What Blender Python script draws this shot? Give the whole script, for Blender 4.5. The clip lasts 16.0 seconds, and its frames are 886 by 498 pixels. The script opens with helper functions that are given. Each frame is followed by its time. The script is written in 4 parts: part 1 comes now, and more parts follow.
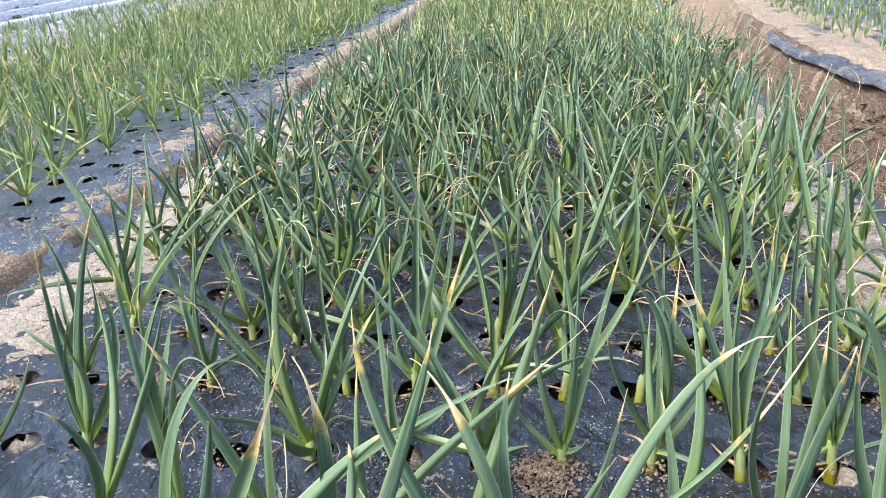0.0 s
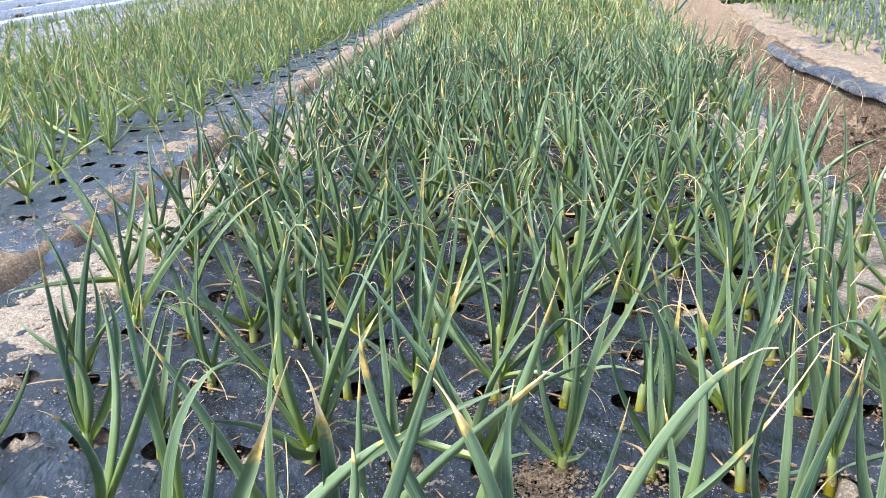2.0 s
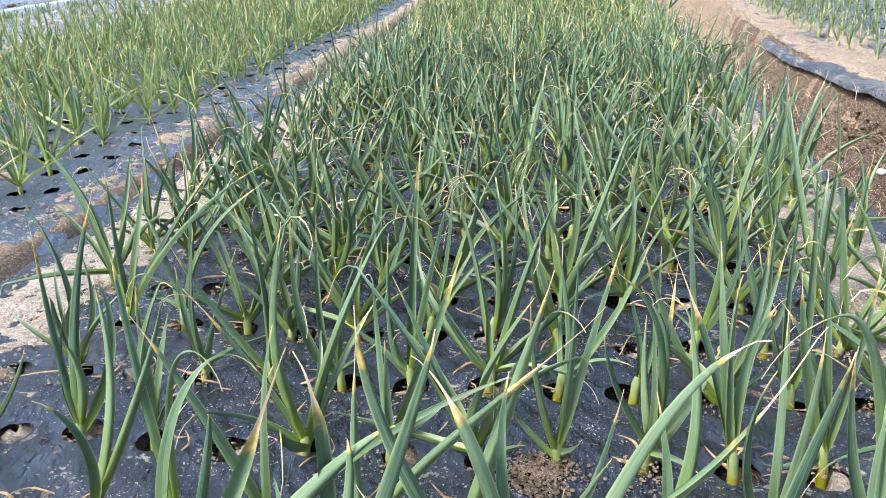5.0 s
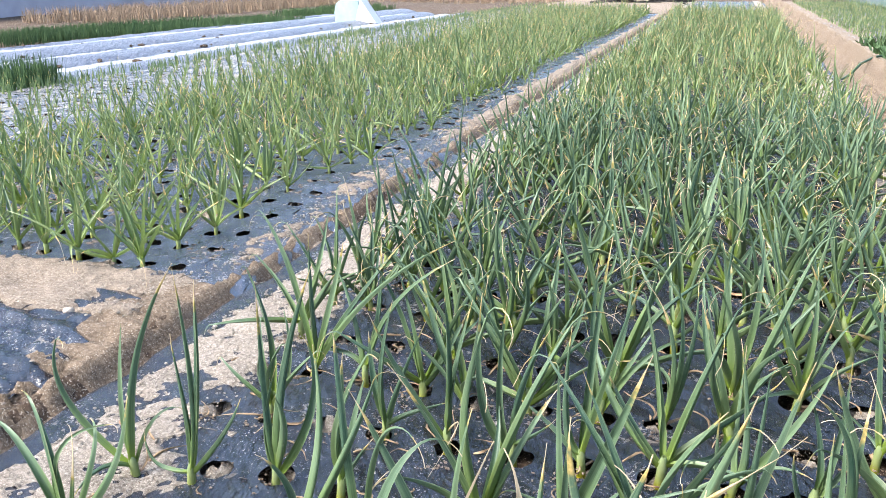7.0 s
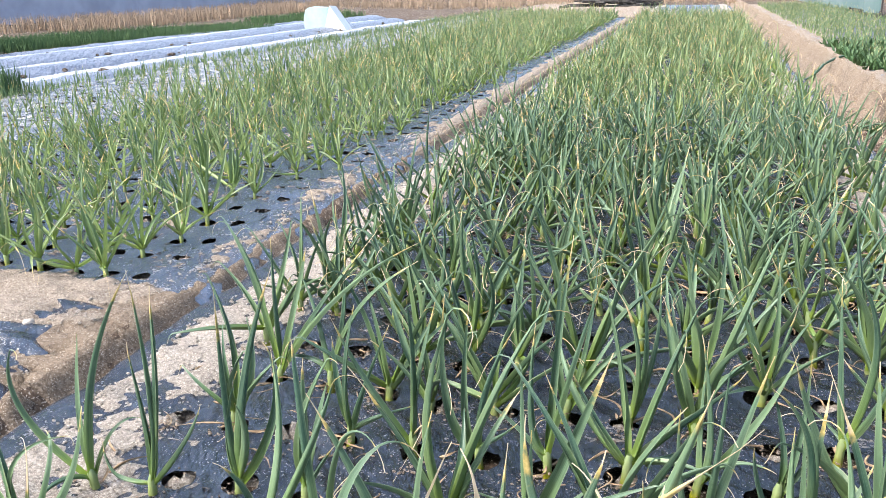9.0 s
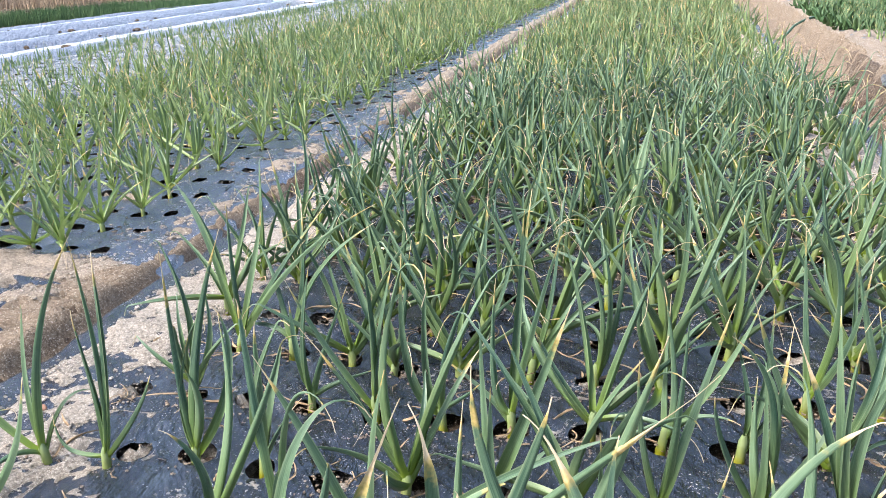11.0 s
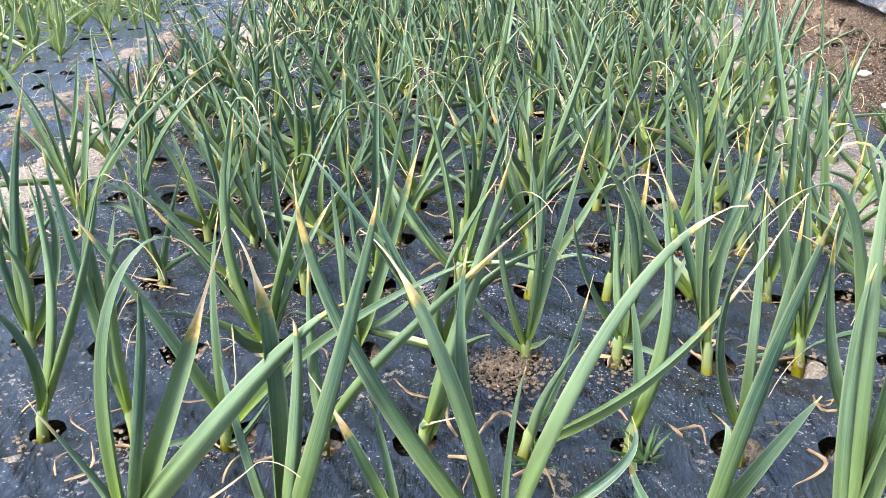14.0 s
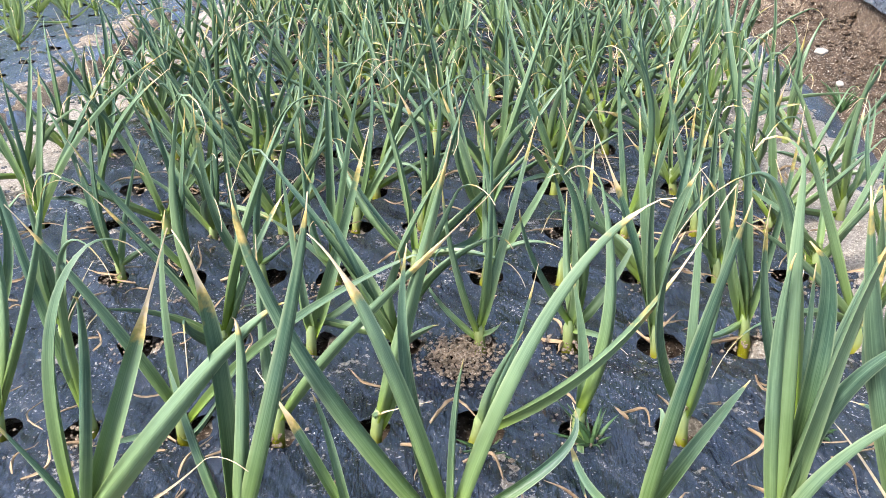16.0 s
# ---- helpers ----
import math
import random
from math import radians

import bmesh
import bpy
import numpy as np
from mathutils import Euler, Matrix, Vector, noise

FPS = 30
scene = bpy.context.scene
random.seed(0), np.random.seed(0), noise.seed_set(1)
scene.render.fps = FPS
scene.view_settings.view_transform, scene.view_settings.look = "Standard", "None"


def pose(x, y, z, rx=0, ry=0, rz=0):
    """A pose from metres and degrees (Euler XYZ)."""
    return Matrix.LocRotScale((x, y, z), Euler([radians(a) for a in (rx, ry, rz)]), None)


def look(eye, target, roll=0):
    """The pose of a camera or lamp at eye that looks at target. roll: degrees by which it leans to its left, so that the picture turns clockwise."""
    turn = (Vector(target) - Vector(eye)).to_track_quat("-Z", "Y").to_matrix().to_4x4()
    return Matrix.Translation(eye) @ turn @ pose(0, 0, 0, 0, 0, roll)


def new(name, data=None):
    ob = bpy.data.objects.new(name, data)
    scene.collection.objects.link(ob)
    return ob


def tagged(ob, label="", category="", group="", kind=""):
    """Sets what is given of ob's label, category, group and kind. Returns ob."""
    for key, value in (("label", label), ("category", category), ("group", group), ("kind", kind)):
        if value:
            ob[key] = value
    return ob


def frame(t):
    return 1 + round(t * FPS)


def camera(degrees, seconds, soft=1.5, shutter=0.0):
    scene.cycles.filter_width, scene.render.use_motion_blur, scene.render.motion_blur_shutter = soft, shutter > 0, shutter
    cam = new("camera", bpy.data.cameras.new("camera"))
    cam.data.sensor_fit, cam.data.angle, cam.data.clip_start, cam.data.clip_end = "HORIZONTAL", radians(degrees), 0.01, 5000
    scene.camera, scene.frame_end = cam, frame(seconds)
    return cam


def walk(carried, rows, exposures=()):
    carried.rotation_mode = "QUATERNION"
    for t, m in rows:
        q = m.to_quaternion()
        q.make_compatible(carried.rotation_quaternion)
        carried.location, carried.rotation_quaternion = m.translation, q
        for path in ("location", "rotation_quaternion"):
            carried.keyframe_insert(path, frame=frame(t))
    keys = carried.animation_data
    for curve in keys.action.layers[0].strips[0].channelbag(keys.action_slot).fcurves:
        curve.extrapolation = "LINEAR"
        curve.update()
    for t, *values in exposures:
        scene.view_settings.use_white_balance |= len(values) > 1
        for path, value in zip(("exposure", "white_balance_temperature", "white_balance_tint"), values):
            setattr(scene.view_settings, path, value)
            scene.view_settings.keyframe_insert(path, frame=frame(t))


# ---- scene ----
cam = camera(56.3, 16.0, soft=0.75)
PATH = [
    (0, (0.007, 0.277, 0.892), (-0.289, 2.116, 0.161), -3.4),
    (0.5, (0.002, 0.273, 0.898), (-0.295, 2.113, 0.171), -3.4),
    (1, (-0.002, 0.273, 0.898), (-0.3, 2.113, 0.172), -3.0),
    (1.5, (-0.004, 0.271, 0.898), (-0.299, 2.113, 0.176), -2.8),
    (2, (-0.003, 0.274, 0.894), (-0.294, 2.118, 0.175), -2.4),
    (2.5, (0.0, 0.276, 0.893), (-0.288, 2.12, 0.173), -2.4),
    (3, (-0.002, 0.276, 0.89), (-0.282, 2.12, 0.168), -2.1),
    (5.5, (-0.008, 0.268, 0.896), (-0.283, 2.108, 0.161), -2.0),
    (6, (-0.04, 0.247, 0.942), (-0.347, 2.087, 0.22), -1.1),
    (6.5, (-0.083, 0.21, 0.995), (-0.571, 2.036, 0.341), -0.3),
    (7, (-0.088, 0.201, 1.002), (-0.693, 2.001, 0.374), -0.6),
    (7.5, (-0.061, 0.219, 0.983), (-0.651, 2.029, 0.37), -0.4),
    (8, (-0.052, 0.231, 0.975), (-0.617, 2.047, 0.357), -0.6),
    (8.5, (-0.066, 0.214, 0.992), (-0.621, 2.034, 0.376), -0.9),
    (11, (-0.031, 0.261, 0.944), (-0.527, 2.076, 0.268), -2.1),
    (11.5, (-0.02, 0.27, 0.922), (-0.48, 2.076, 0.195), -2.6),
    (12, (-0.002, 0.274, 0.898), (-0.422, 2.071, 0.124), -3.2),
    (12.5, (0.004, 0.292, 0.858), (-0.362, 2.076, 0.032), -3.2),
    (13, (0.015, 0.312, 0.825), (-0.283, 2.091, -0.038), -2.7),
    (13.5, (0.019, 0.313, 0.812), (-0.243, 2.095, -0.058), -2.8),
    (14, (0.019, 0.317, 0.798), (-0.212, 2.095, -0.088), -2.5),
    (14.5, (0.022, 0.315, 0.801), (-0.193, 2.089, -0.098), -2.6),
    (15, (0.065, 0.317, 0.819), (-0.134, 2.081, -0.101), -2.8),
    (15.5, (0.088, 0.312, 0.821), (-0.099, 2.074, -0.108), -3.0),
    (16, (0.065, 0.314, 0.822), (-0.114, 2.073, -0.113), -3.0),
]
walk(cam, [(t, look(eye, target, roll)) for t, eye, target, roll in PATH], [(0, 2.10), (5.5, 2.10), (7, 2.17), (11, 2.10), (13, 2.27), (16, 2.30)])

# ---- light ----
SUN_UP, SUN_ROUND = radians(50), radians(230)
world = bpy.data.worlds.new("sky")
scene.world = world
world.use_nodes = True
wn, wl = world.node_tree.nodes, world.node_tree.links
sky = wn.new("ShaderNodeTexSky")
sky.sky_type, sky.sun_disc, sky.sun_elevation, sky.sun_rotation = "NISHITA", False, SUN_UP, SUN_ROUND
sky.air_density, sky.dust_density, sky.ozone_density = 1.0, 3.0, 1.3
wl.new(sky.outputs["Color"], wn["Background"].inputs["Color"])
wn["Background"].inputs["Strength"].default_value = 0.13
sun = new("sun", bpy.data.lights.new("sun", "SUN"))
sun.data.energy, sun.data.angle, sun.data.color = 2.0, radians(18), (1.0, 0.97, 0.93)
toward = Vector((math.sin(SUN_ROUND) * math.cos(SUN_UP), math.cos(SUN_ROUND) * math.cos(SUN_UP), math.sin(SUN_UP)))
sun.matrix_world = look(toward * 50, (0, 0, 0))


# ---- materials ----
class Mat:
    """A node material with short calls for the usual nodes."""

    def __init__(self, name, rough=0.6, spec=0.5):
        self.m = bpy.data.materials.new(name)
        self.m.use_nodes = True
        self.t = self.m.node_tree
        self.p = self.t.nodes["Principled BSDF"]
        self.p.inputs["Roughness"].default_value = rough
        self.p.inputs["Specular IOR Level"].default_value = spec

    def node(self, kind, **sets):
        n = self.t.nodes.new("ShaderNode" + kind)
        for k, v in sets.items():
            n.inputs[k].default_value = v
        return n

    def link(self, a, b):
        self.t.links.new(a, b)

    def coords(self, scale=(1, 1, 1), turn=0.0):
        mp = self.node("Mapping", Scale=tuple(1 / v for v in scale))
        mp.vector_type = "TEXTURE"
        mp.inputs["Rotation"].default_value = (0, 0, radians(turn))
        self.link(self.node("NewGeometry").outputs["Position"], mp.inputs["Vector"])
        return mp.outputs["Vector"]

    def noise(self, scale, detail=4.0, rough=0.55, vec=None):
        n = self.node("TexNoise", Scale=scale, Detail=detail, Roughness=rough)
        self.link(vec if vec else self.coords(), n.inputs["Vector"])
        return n.outputs["Fac"]

    def ramp(self, fac, *stops):
        n = self.node("ValToRGB")
        el = n.color_ramp.elements
        while len(el) < len(stops):
            el.new(0.5)
        for e, (pos, col) in zip(el, stops):
            e.position = pos
            e.color = (*col, 1) if isinstance(col, tuple) else (col, col, col, 1)
        self.link(fac, n.inputs["Fac"])
        return n.outputs["Color"]

    def mix(self, fac, a, b, kind="MIX"):
        n = self.t.nodes.new("ShaderNodeMix")
        n.data_type, n.blend_type = "RGBA", kind
        for k, v in ((0, fac), (6, a), (7, b)):
            sock = n.inputs[k]
            if isinstance(v, (int, float)):
                sock.default_value = v if k == 0 else (v, v, v, 1)
            elif isinstance(v, tuple):
                sock.default_value = (*v, 1)
            else:
                self.link(v, sock)
        return n.outputs[2]

    def math(self, op, a, b=0.0):
        n = self.t.nodes.new("ShaderNodeMath")
        n.operation = op
        for sock, v in zip(n.inputs, (a, b)):
            if isinstance(v, (int, float)):
                sock.default_value = v
            else:
                self.link(v, sock)
        return n.outputs[0]

    def bump(self, height, strength, dist, prev=None):
        n = self.node("Bump", Strength=strength, Distance=dist)
        self.link(height, n.inputs["Height"])
        if prev:
            self.link(prev, n.inputs["Normal"])
        self.link(n.outputs["Normal"], self.p.inputs["Normal"])
        return n.outputs["Normal"]

    def color(self, c):
        if isinstance(c, tuple):
            self.p.inputs["Base Color"].default_value = (*c, 1)
        else:
            self.link(c, self.p.inputs["Base Color"])

    def rough(self, c):
        self.link(c, self.p.inputs["Roughness"])


def soil_material(name, dark, mid, light, grain=60.0):
    m = Mat(name, 0.95, 0.2)
    big, small = m.noise(3.0, 5), m.noise(grain, 6, 0.75)
    c = m.ramp(small, (0.38, dark), (0.5, mid), (0.64, light))
    c = m.mix(m.ramp(m.noise(grain * 2.6, 2, 0.5), (0.58, 0.0), (0.68, 0.8)), c, m.mix(0.5, light, (0.75, 0.7, 0.62)))
    c = m.mix(m.ramp(big, (0.35, 0.0), (0.7, 0.6)), c, m.mix(0.5, c, light))
    m.color(c)
    m.bump(small, 1.0, 0.012, m.bump(m.noise(18.0, 5), 0.6, 0.03))
    return m.m


def film_material(name, base, dust, dust_amount, rough0, streak_turn, ior=1.85):
    m = Mat(name, rough0, 0.9)
    m.p.inputs["IOR"].default_value = ior
    d1, d2 = m.noise(7.0, 6, 0.65), m.noise(70.0, 4, 0.7)
    specks = m.ramp(m.math("MULTIPLY", d1, d2), (0.30 - dust_amount, 0.0), (0.42 - dust_amount, 1.0))
    crumbs_ = m.math("MULTIPLY", m.ramp(m.noise(210.0, 2, 0.4), (0.66, 0.0), (0.70, 1.0)), m.ramp(m.noise(4.0, 4), (0.40, 0.0), (0.60, 1.0)))
    # Long streaks that lighten the base colour and vary the roughness.
    tone_streak = m.noise(14.0, 6, 0.7, m.coords((1.0, 14.0, 1.0), streak_turn + 8))
    streaked = m.mix(m.ramp(tone_streak, (0.50, 0.0), (0.68, 1.0)), base, tuple(0.016 + 1.7 * v for v in base))
    m.color(m.mix(crumbs_, m.mix(specks, streaked, dust), m.mix(0.5, dust, (0.50, 0.47, 0.43))))
    m.rough(m.mix(specks, m.ramp(tone_streak, (0.35, rough0 * 0.7), (0.7, rough0 * 1.9)), 0.85))
    streak = m.noise(9.0, 5, 0.6, m.coords((1.0, 9.0, 1.0), streak_turn))
    fold = m.noise(5.0, 3, 0.5, m.coords((1.0, 3.0, 1.0), streak_turn + 40))
    fine = m.noise(5.0, 5, 0.65, m.coords((1.0, 11.0, 1.0), streak_turn + 12))
    m.bump(fine, 1.0, 0.02, m.bump(streak, 0.7, 0.02, m.bump(fold, 0.8, 0.09)))
    return m.m


def leaf_material(name, low, body, body2, dry, tip, islands):
    """Colour runs along the leaf: pale sheath, blue-green blade, yellow then straw-coloured tip. The second texture axis holds the dry share."""
    m = Mat(name, 0.40, 0.32)
    uv = m.node("UVMap")
    uv.uv_map = "UVMap"
    sep = m.node("SeparateXYZ")
    m.link(uv.outputs["UV"], sep.inputs["Vector"])
    s, d = sep.outputs["X"], sep.outputs["Y"]
    rnd = m.node("NewGeometry").outputs["Random Per Island"] if islands else m.node("ObjectInfo").outputs["Random"]
    grain = m.noise(25.0, 4)
    patch = m.noise(9.0, 3)
    blade = m.mix(m.ramp(rnd, (0.0, 0.0), (1.0, 1.0)), body, body2)
    blade = m.mix(m.ramp(grain, (0.45, 0.0), (0.75, 0.18)), blade, (0.18, 0.28, 0.16))
    blade = m.mix(m.ramp(patch, (0.38, 0.5), (0.62, 0.0)), blade, m.mix(0.7, blade, (0.012, 0.048, 0.026)))
    if not islands:
        wide = m.node("UVMap")
        wide.uv_map = "Across"
        axes = m.node("SeparateXYZ")
        m.link(wide.outputs["UV"], axes.inputs["Vector"])
        lines = m.node("CombineXYZ")
        m.link(m.math("MULTIPLY", axes.outputs["X"], 26.0), lines.inputs["X"])
        m.link(m.math("MULTIPLY", s, 3.0), lines.inputs["Y"])
        m.link(m.math("MULTIPLY", rnd, 50.0), lines.inputs["Z"])
        vein = m.noise(1.0, 3, 0.6, lines.outputs["Vector"])
        blade = m.mix(m.ramp(vein, (0.42, 0.0), (0.62, 0.75)), blade, m.mix(0.5, blade, (0.21, 0.30, 0.18)))
        rim = m.math("ABSOLUTE", m.math("SUBTRACT", axes.outputs["X"], 0.5))
        blade = m.mix(m.ramp(rim, (0.40, 0.0), (0.5, 0.5)), blade, (0.33, 0.39, 0.22))
    c = m.mix(m.ramp(s, (0.0, 0.0), (0.13, 0.62), (0.42, 1.0)), low, blade)
    edge = m.math("SUBTRACT", m.math("ADD", m.math("ADD", s, 0.5), m.math("MULTIPLY", m.math("SUBTRACT", m.math("ADD", grain, m.math("MULTIPLY", m.noise(90.0, 3), 0.5)), 0.75), 0.30)), m.math("SUBTRACT", 1.0, d))
    c = m.mix(m.ramp(edge, (0.43, 0.0), (0.50, 1.0)), c, dry)
    c = m.mix(m.ramp(edge, (0.48, 0.0), (0.56, 1.0)), c, tip)
    m.color(c)
    m.bump(m.noise(160.0, 2), 0.12, 0.002)
    tr = m.node("BsdfTranslucent")
    m.link(m.mix(0.35, c, (0.24, 0.36, 0.05)), tr.inputs["Color"])
    mixed = m.node("MixShader", Fac=0.25)
    out = m.t.nodes["Material Output"]
    m.link(m.p.outputs[0], mixed.inputs[1])
    m.link(tr.outputs[0], mixed.inputs[2])
    m.link(mixed.outputs[0], out.inputs["Surface"])
    return m.m


def plain_material(name, a, b, scale, rough=0.7, bump=0.2, spec=0.4):
    m = Mat(name, rough, spec)
    n = m.noise(scale, 5, 0.6)
    m.color(m.ramp(n, (0.3, a), (0.7, b)))
    m.bump(n, bump, 0.01)
    return m.m


SOIL = soil_material("brown soil", (0.024, 0.015, 0.010), (0.060, 0.040, 0.027), (0.125, 0.090, 0.063))
SAND = soil_material("pale sandy soil", (0.13, 0.108, 0.088), (0.235, 0.20, 0.165), (0.42, 0.375, 0.325), 110.0)
TANSAND = soil_material("tan sandy soil", (0.10, 0.077, 0.057), (0.19, 0.150, 0.114), (0.33, 0.275, 0.22), 100.0)
BROWNSAND = soil_material("dry brown sandy soil", (0.095, 0.070, 0.050), (0.175, 0.135, 0.100), (0.31, 0.255, 0.20), 80.0)
FILM = film_material("black mulch film", (0.009, 0.013, 0.024), (0.30, 0.26, 0.21), -0.024, 0.11, 84, 1.66)
# Base lifted to bluish grey for grazing sky sheen, plus slightly more dust.
LEFTFILM = film_material("dusty black film with painted sky sheen", (0.022, 0.029, 0.048), (0.26, 0.21, 0.16), -0.016, 0.12, 75, 2.35)
OLDFILM = film_material("dusty grey mulch film", (0.06, 0.066, 0.078), (0.42, 0.37, 0.31), 0.05, 0.22, 80)
EDGEFILM = film_material("dusty black edge film", (0.018, 0.020, 0.026), (0.30, 0.25, 0.20), 0.03, 0.3, 80, 1.5)
# Black film; the blue-grey sky reflection is put into its base colour.
RIDGEFILM = film_material("taut black film with painted sky blue", (0.10, 0.112, 0.145), (0.30, 0.27, 0.25), -0.06, 0.3, 85, 1.6)
FURROW = soil_material("trodden brown soil", (0.065, 0.045, 0.029), (0.135, 0.098, 0.066), (0.25, 0.195, 0.145), 90.0)
PALESTRIP = film_material("pale film strip", (0.36, 0.38, 0.42), (0.34, 0.31, 0.27), -0.04, 0.35, 85)
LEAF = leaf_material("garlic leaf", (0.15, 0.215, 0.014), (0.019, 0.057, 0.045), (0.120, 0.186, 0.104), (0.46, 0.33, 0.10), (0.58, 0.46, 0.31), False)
# Paler copy of LEAF: distance haze and sky sheen put into the greens.
LEAF_FAR = leaf_material("garlic leaf paled for distance", (0.19, 0.27, 0.045), (0.068, 0.118, 0.062), (0.272, 0.325, 0.148), (0.50, 0.34, 0.10), (0.56, 0.42, 0.26), True)
YOUNG = leaf_material("young onion leaf", (0.24, 0.32, 0.10), (0.085, 0.14, 0.075), (0.19, 0.25, 0.125), (0.5, 0.42, 0.12), (0.55, 0.45, 0.26), True)
STEM = leaf_material("garlic stem", (0.22, 0.21, 0.010), (0.12, 0.19, 0.012), (0.09, 0.16, 0.014), (0.5, 0.4, 0.2), (0.5, 0.4, 0.2), False)
DRY = plain_material("withered leaf", (0.13, 0.08, 0.042), (0.34, 0.24, 0.14), 40.0, 0.8)
DARKWOOD = plain_material("dark weathered wood", (0.014, 0.013, 0.013), (0.06, 0.055, 0.052), 12.0, 0.9)
STRAW = plain_material("dry straw grass", (0.22, 0.155, 0.105), (0.40, 0.30, 0.21), 5.0, 0.9)
HEDGE = plain_material("dense green grass", (0.030, 0.072, 0.024), (0.085, 0.145, 0.050), 9.0, 0.7)
WEED = plain_material("dark green weed", (0.018, 0.050, 0.014), (0.060, 0.115, 0.038), 20.0, 0.6)
TARP = plain_material("white plastic sheet", (0.42, 0.43, 0.44), (0.54, 0.55, 0.55), 3.0, 0.4)
PALEGREEN = plain_material("pale green plastic sheet", (0.20, 0.29, 0.30), (0.30, 0.40, 0.40), 3.0, 0.4)
HOSE = plain_material("dark green hose rubber", (0.02, 0.05, 0.035), (0.04, 0.09, 0.06), 30.0, 0.45)
PLASTER = plain_material("grey blue wall paint", (0.29, 0.285, 0.34), (0.41, 0.395, 0.46), 1.2, 0.8)
CLAY = plain_material("red brown shard", (0.17, 0.085, 0.05), (0.27, 0.14, 0.085), 60.0, 0.8)


# ---- shapes ----
def mesh_object(name, verts, faces, mat, parent=None, label="", uvs=None, smooth=True, across=False):
    me = bpy.data.meshes.new(name)
    me.from_pydata(verts, [], faces)
    if uvs is not None:
        layer = me.uv_layers.new(name="UVMap")
        span = me.uv_layers.new(name="Across") if across else None
        idx = np.empty(len(me.loops), dtype=np.int32)
        me.loops.foreach_get("vertex_index", idx)
        layer.data.foreach_set("uv", np.asarray(uvs, dtype=np.float32)[idx].ravel())
        if across:
            strip_of = np.array((0.0, 0.25, 0.5, 0.75, 1.0, 1.0, 0.75, 0.5, 0.25, 0.0), dtype=np.float32)[idx % 10]
            span.data.foreach_set("uv", np.stack((strip_of, np.full_like(strip_of, 0.5)), 1).ravel())
    if smooth:
        me.polygons.foreach_set("use_smooth", [True] * len(me.polygons))
    me.materials.append(mat)
    ob = new(name, me)
    if parent:
        ob.parent = parent
    if label:
        tagged(ob, label)
    return ob


class Soup:
    """Gathers many small shapes into one mesh."""

    def __init__(self):
        self.v, self.f, self.uv, self.n = [], [], [], 0

    def add(self, verts, faces, uvs=None):
        self.v.extend(verts)
        self.f.extend([tuple(i + self.n for i in f) for f in faces])
        if uvs:
            self.uv.extend(uvs)
        self.n += len(verts)

    def build(self, name, mat, parent=None, smooth=True):
        return mesh_object(name, self.v, self.f, mat, parent, uvs=self.uv if self.uv else None, smooth=smooth)


def fbm(x, y, scale, seed=0.0):
    return noise.fractal((x * scale, y * scale, seed), 0.6, 2.1, 4)


# ---- lie of the land ----
STEP_X, STEP_Y = 0.15, 0.23
END_Y = 33.0
BED_MAIN = (-1.54, 0.97)
BED_LEFT = (-4.60, -1.70)
BED_SMALL = (-6.75, -4.85)
BED_RIGHT = (1.44, 3.60)


def smooth(a, b, v):
    t = min(max((v - a) / (b - a), 0.0), 1.0)
    return t * t * (3 - 2 * t)


def lift(x, y):
    """The gentle unevenness that soil and film share."""
    return 0.018 * fbm(x, y, 1.6, 3.0) + 0.006 * fbm(x, y, 7.0, 5.0)


def right_edge(y):
    """Where the neighbouring film on the far side of the furrow ends."""
    return BED_RIGHT[0] + 0.13 * (1 - smooth(4.3, 5.6, y)) - 0.06 * smooth(5.0, 5.7, y) * (1 - smooth(7.0, 9.0, y))


def bed(x, lo, hi, slope):
    return smooth(lo - slope, lo, x) * (1 - smooth(hi, hi + slope, x))


def land(x, y):
    """Height of the bare earth."""
    z = -0.13
    z += 0.13 * bed(x, BED_MAIN[0] + 0.05, BED_MAIN[1] - 0.04, 0.12)
    z += 0.11 * bed(x, BED_LEFT[0], BED_LEFT[1] - 0.03, 0.10)
    z += 0.035 * bed(x, BED_LEFT[1] + 0.02, BED_MAIN[0] - 0.04, 0.05)
    z += 0.08 * bed(x, BED_SMALL[0], BED_SMALL[1], 0.1)
    z += 0.21 * bed(x, right_edge(y) + 0.05, BED_RIGHT[1], 0.15)
    z -= 0.05 * bed(x, 1.03, 1.15, 0.10)
    if -12.1 < x < -6.9:
        z -= 0.05
    return z + lift(x, y)


def spaced(lo, hi, fine, near_lo, near_hi, grow, most=1e9):
    out, v, s = [near_lo], near_lo, fine
    while v < near_hi:
        v += fine
        out.append(v)
    s = fine
    while v < hi:
        s = min(s * grow, most)
        v += s
        out.append(v)
    v, s = near_lo, fine
    while v > lo:
        s *= grow
        v -= s
        out.insert(0, v)
    return out


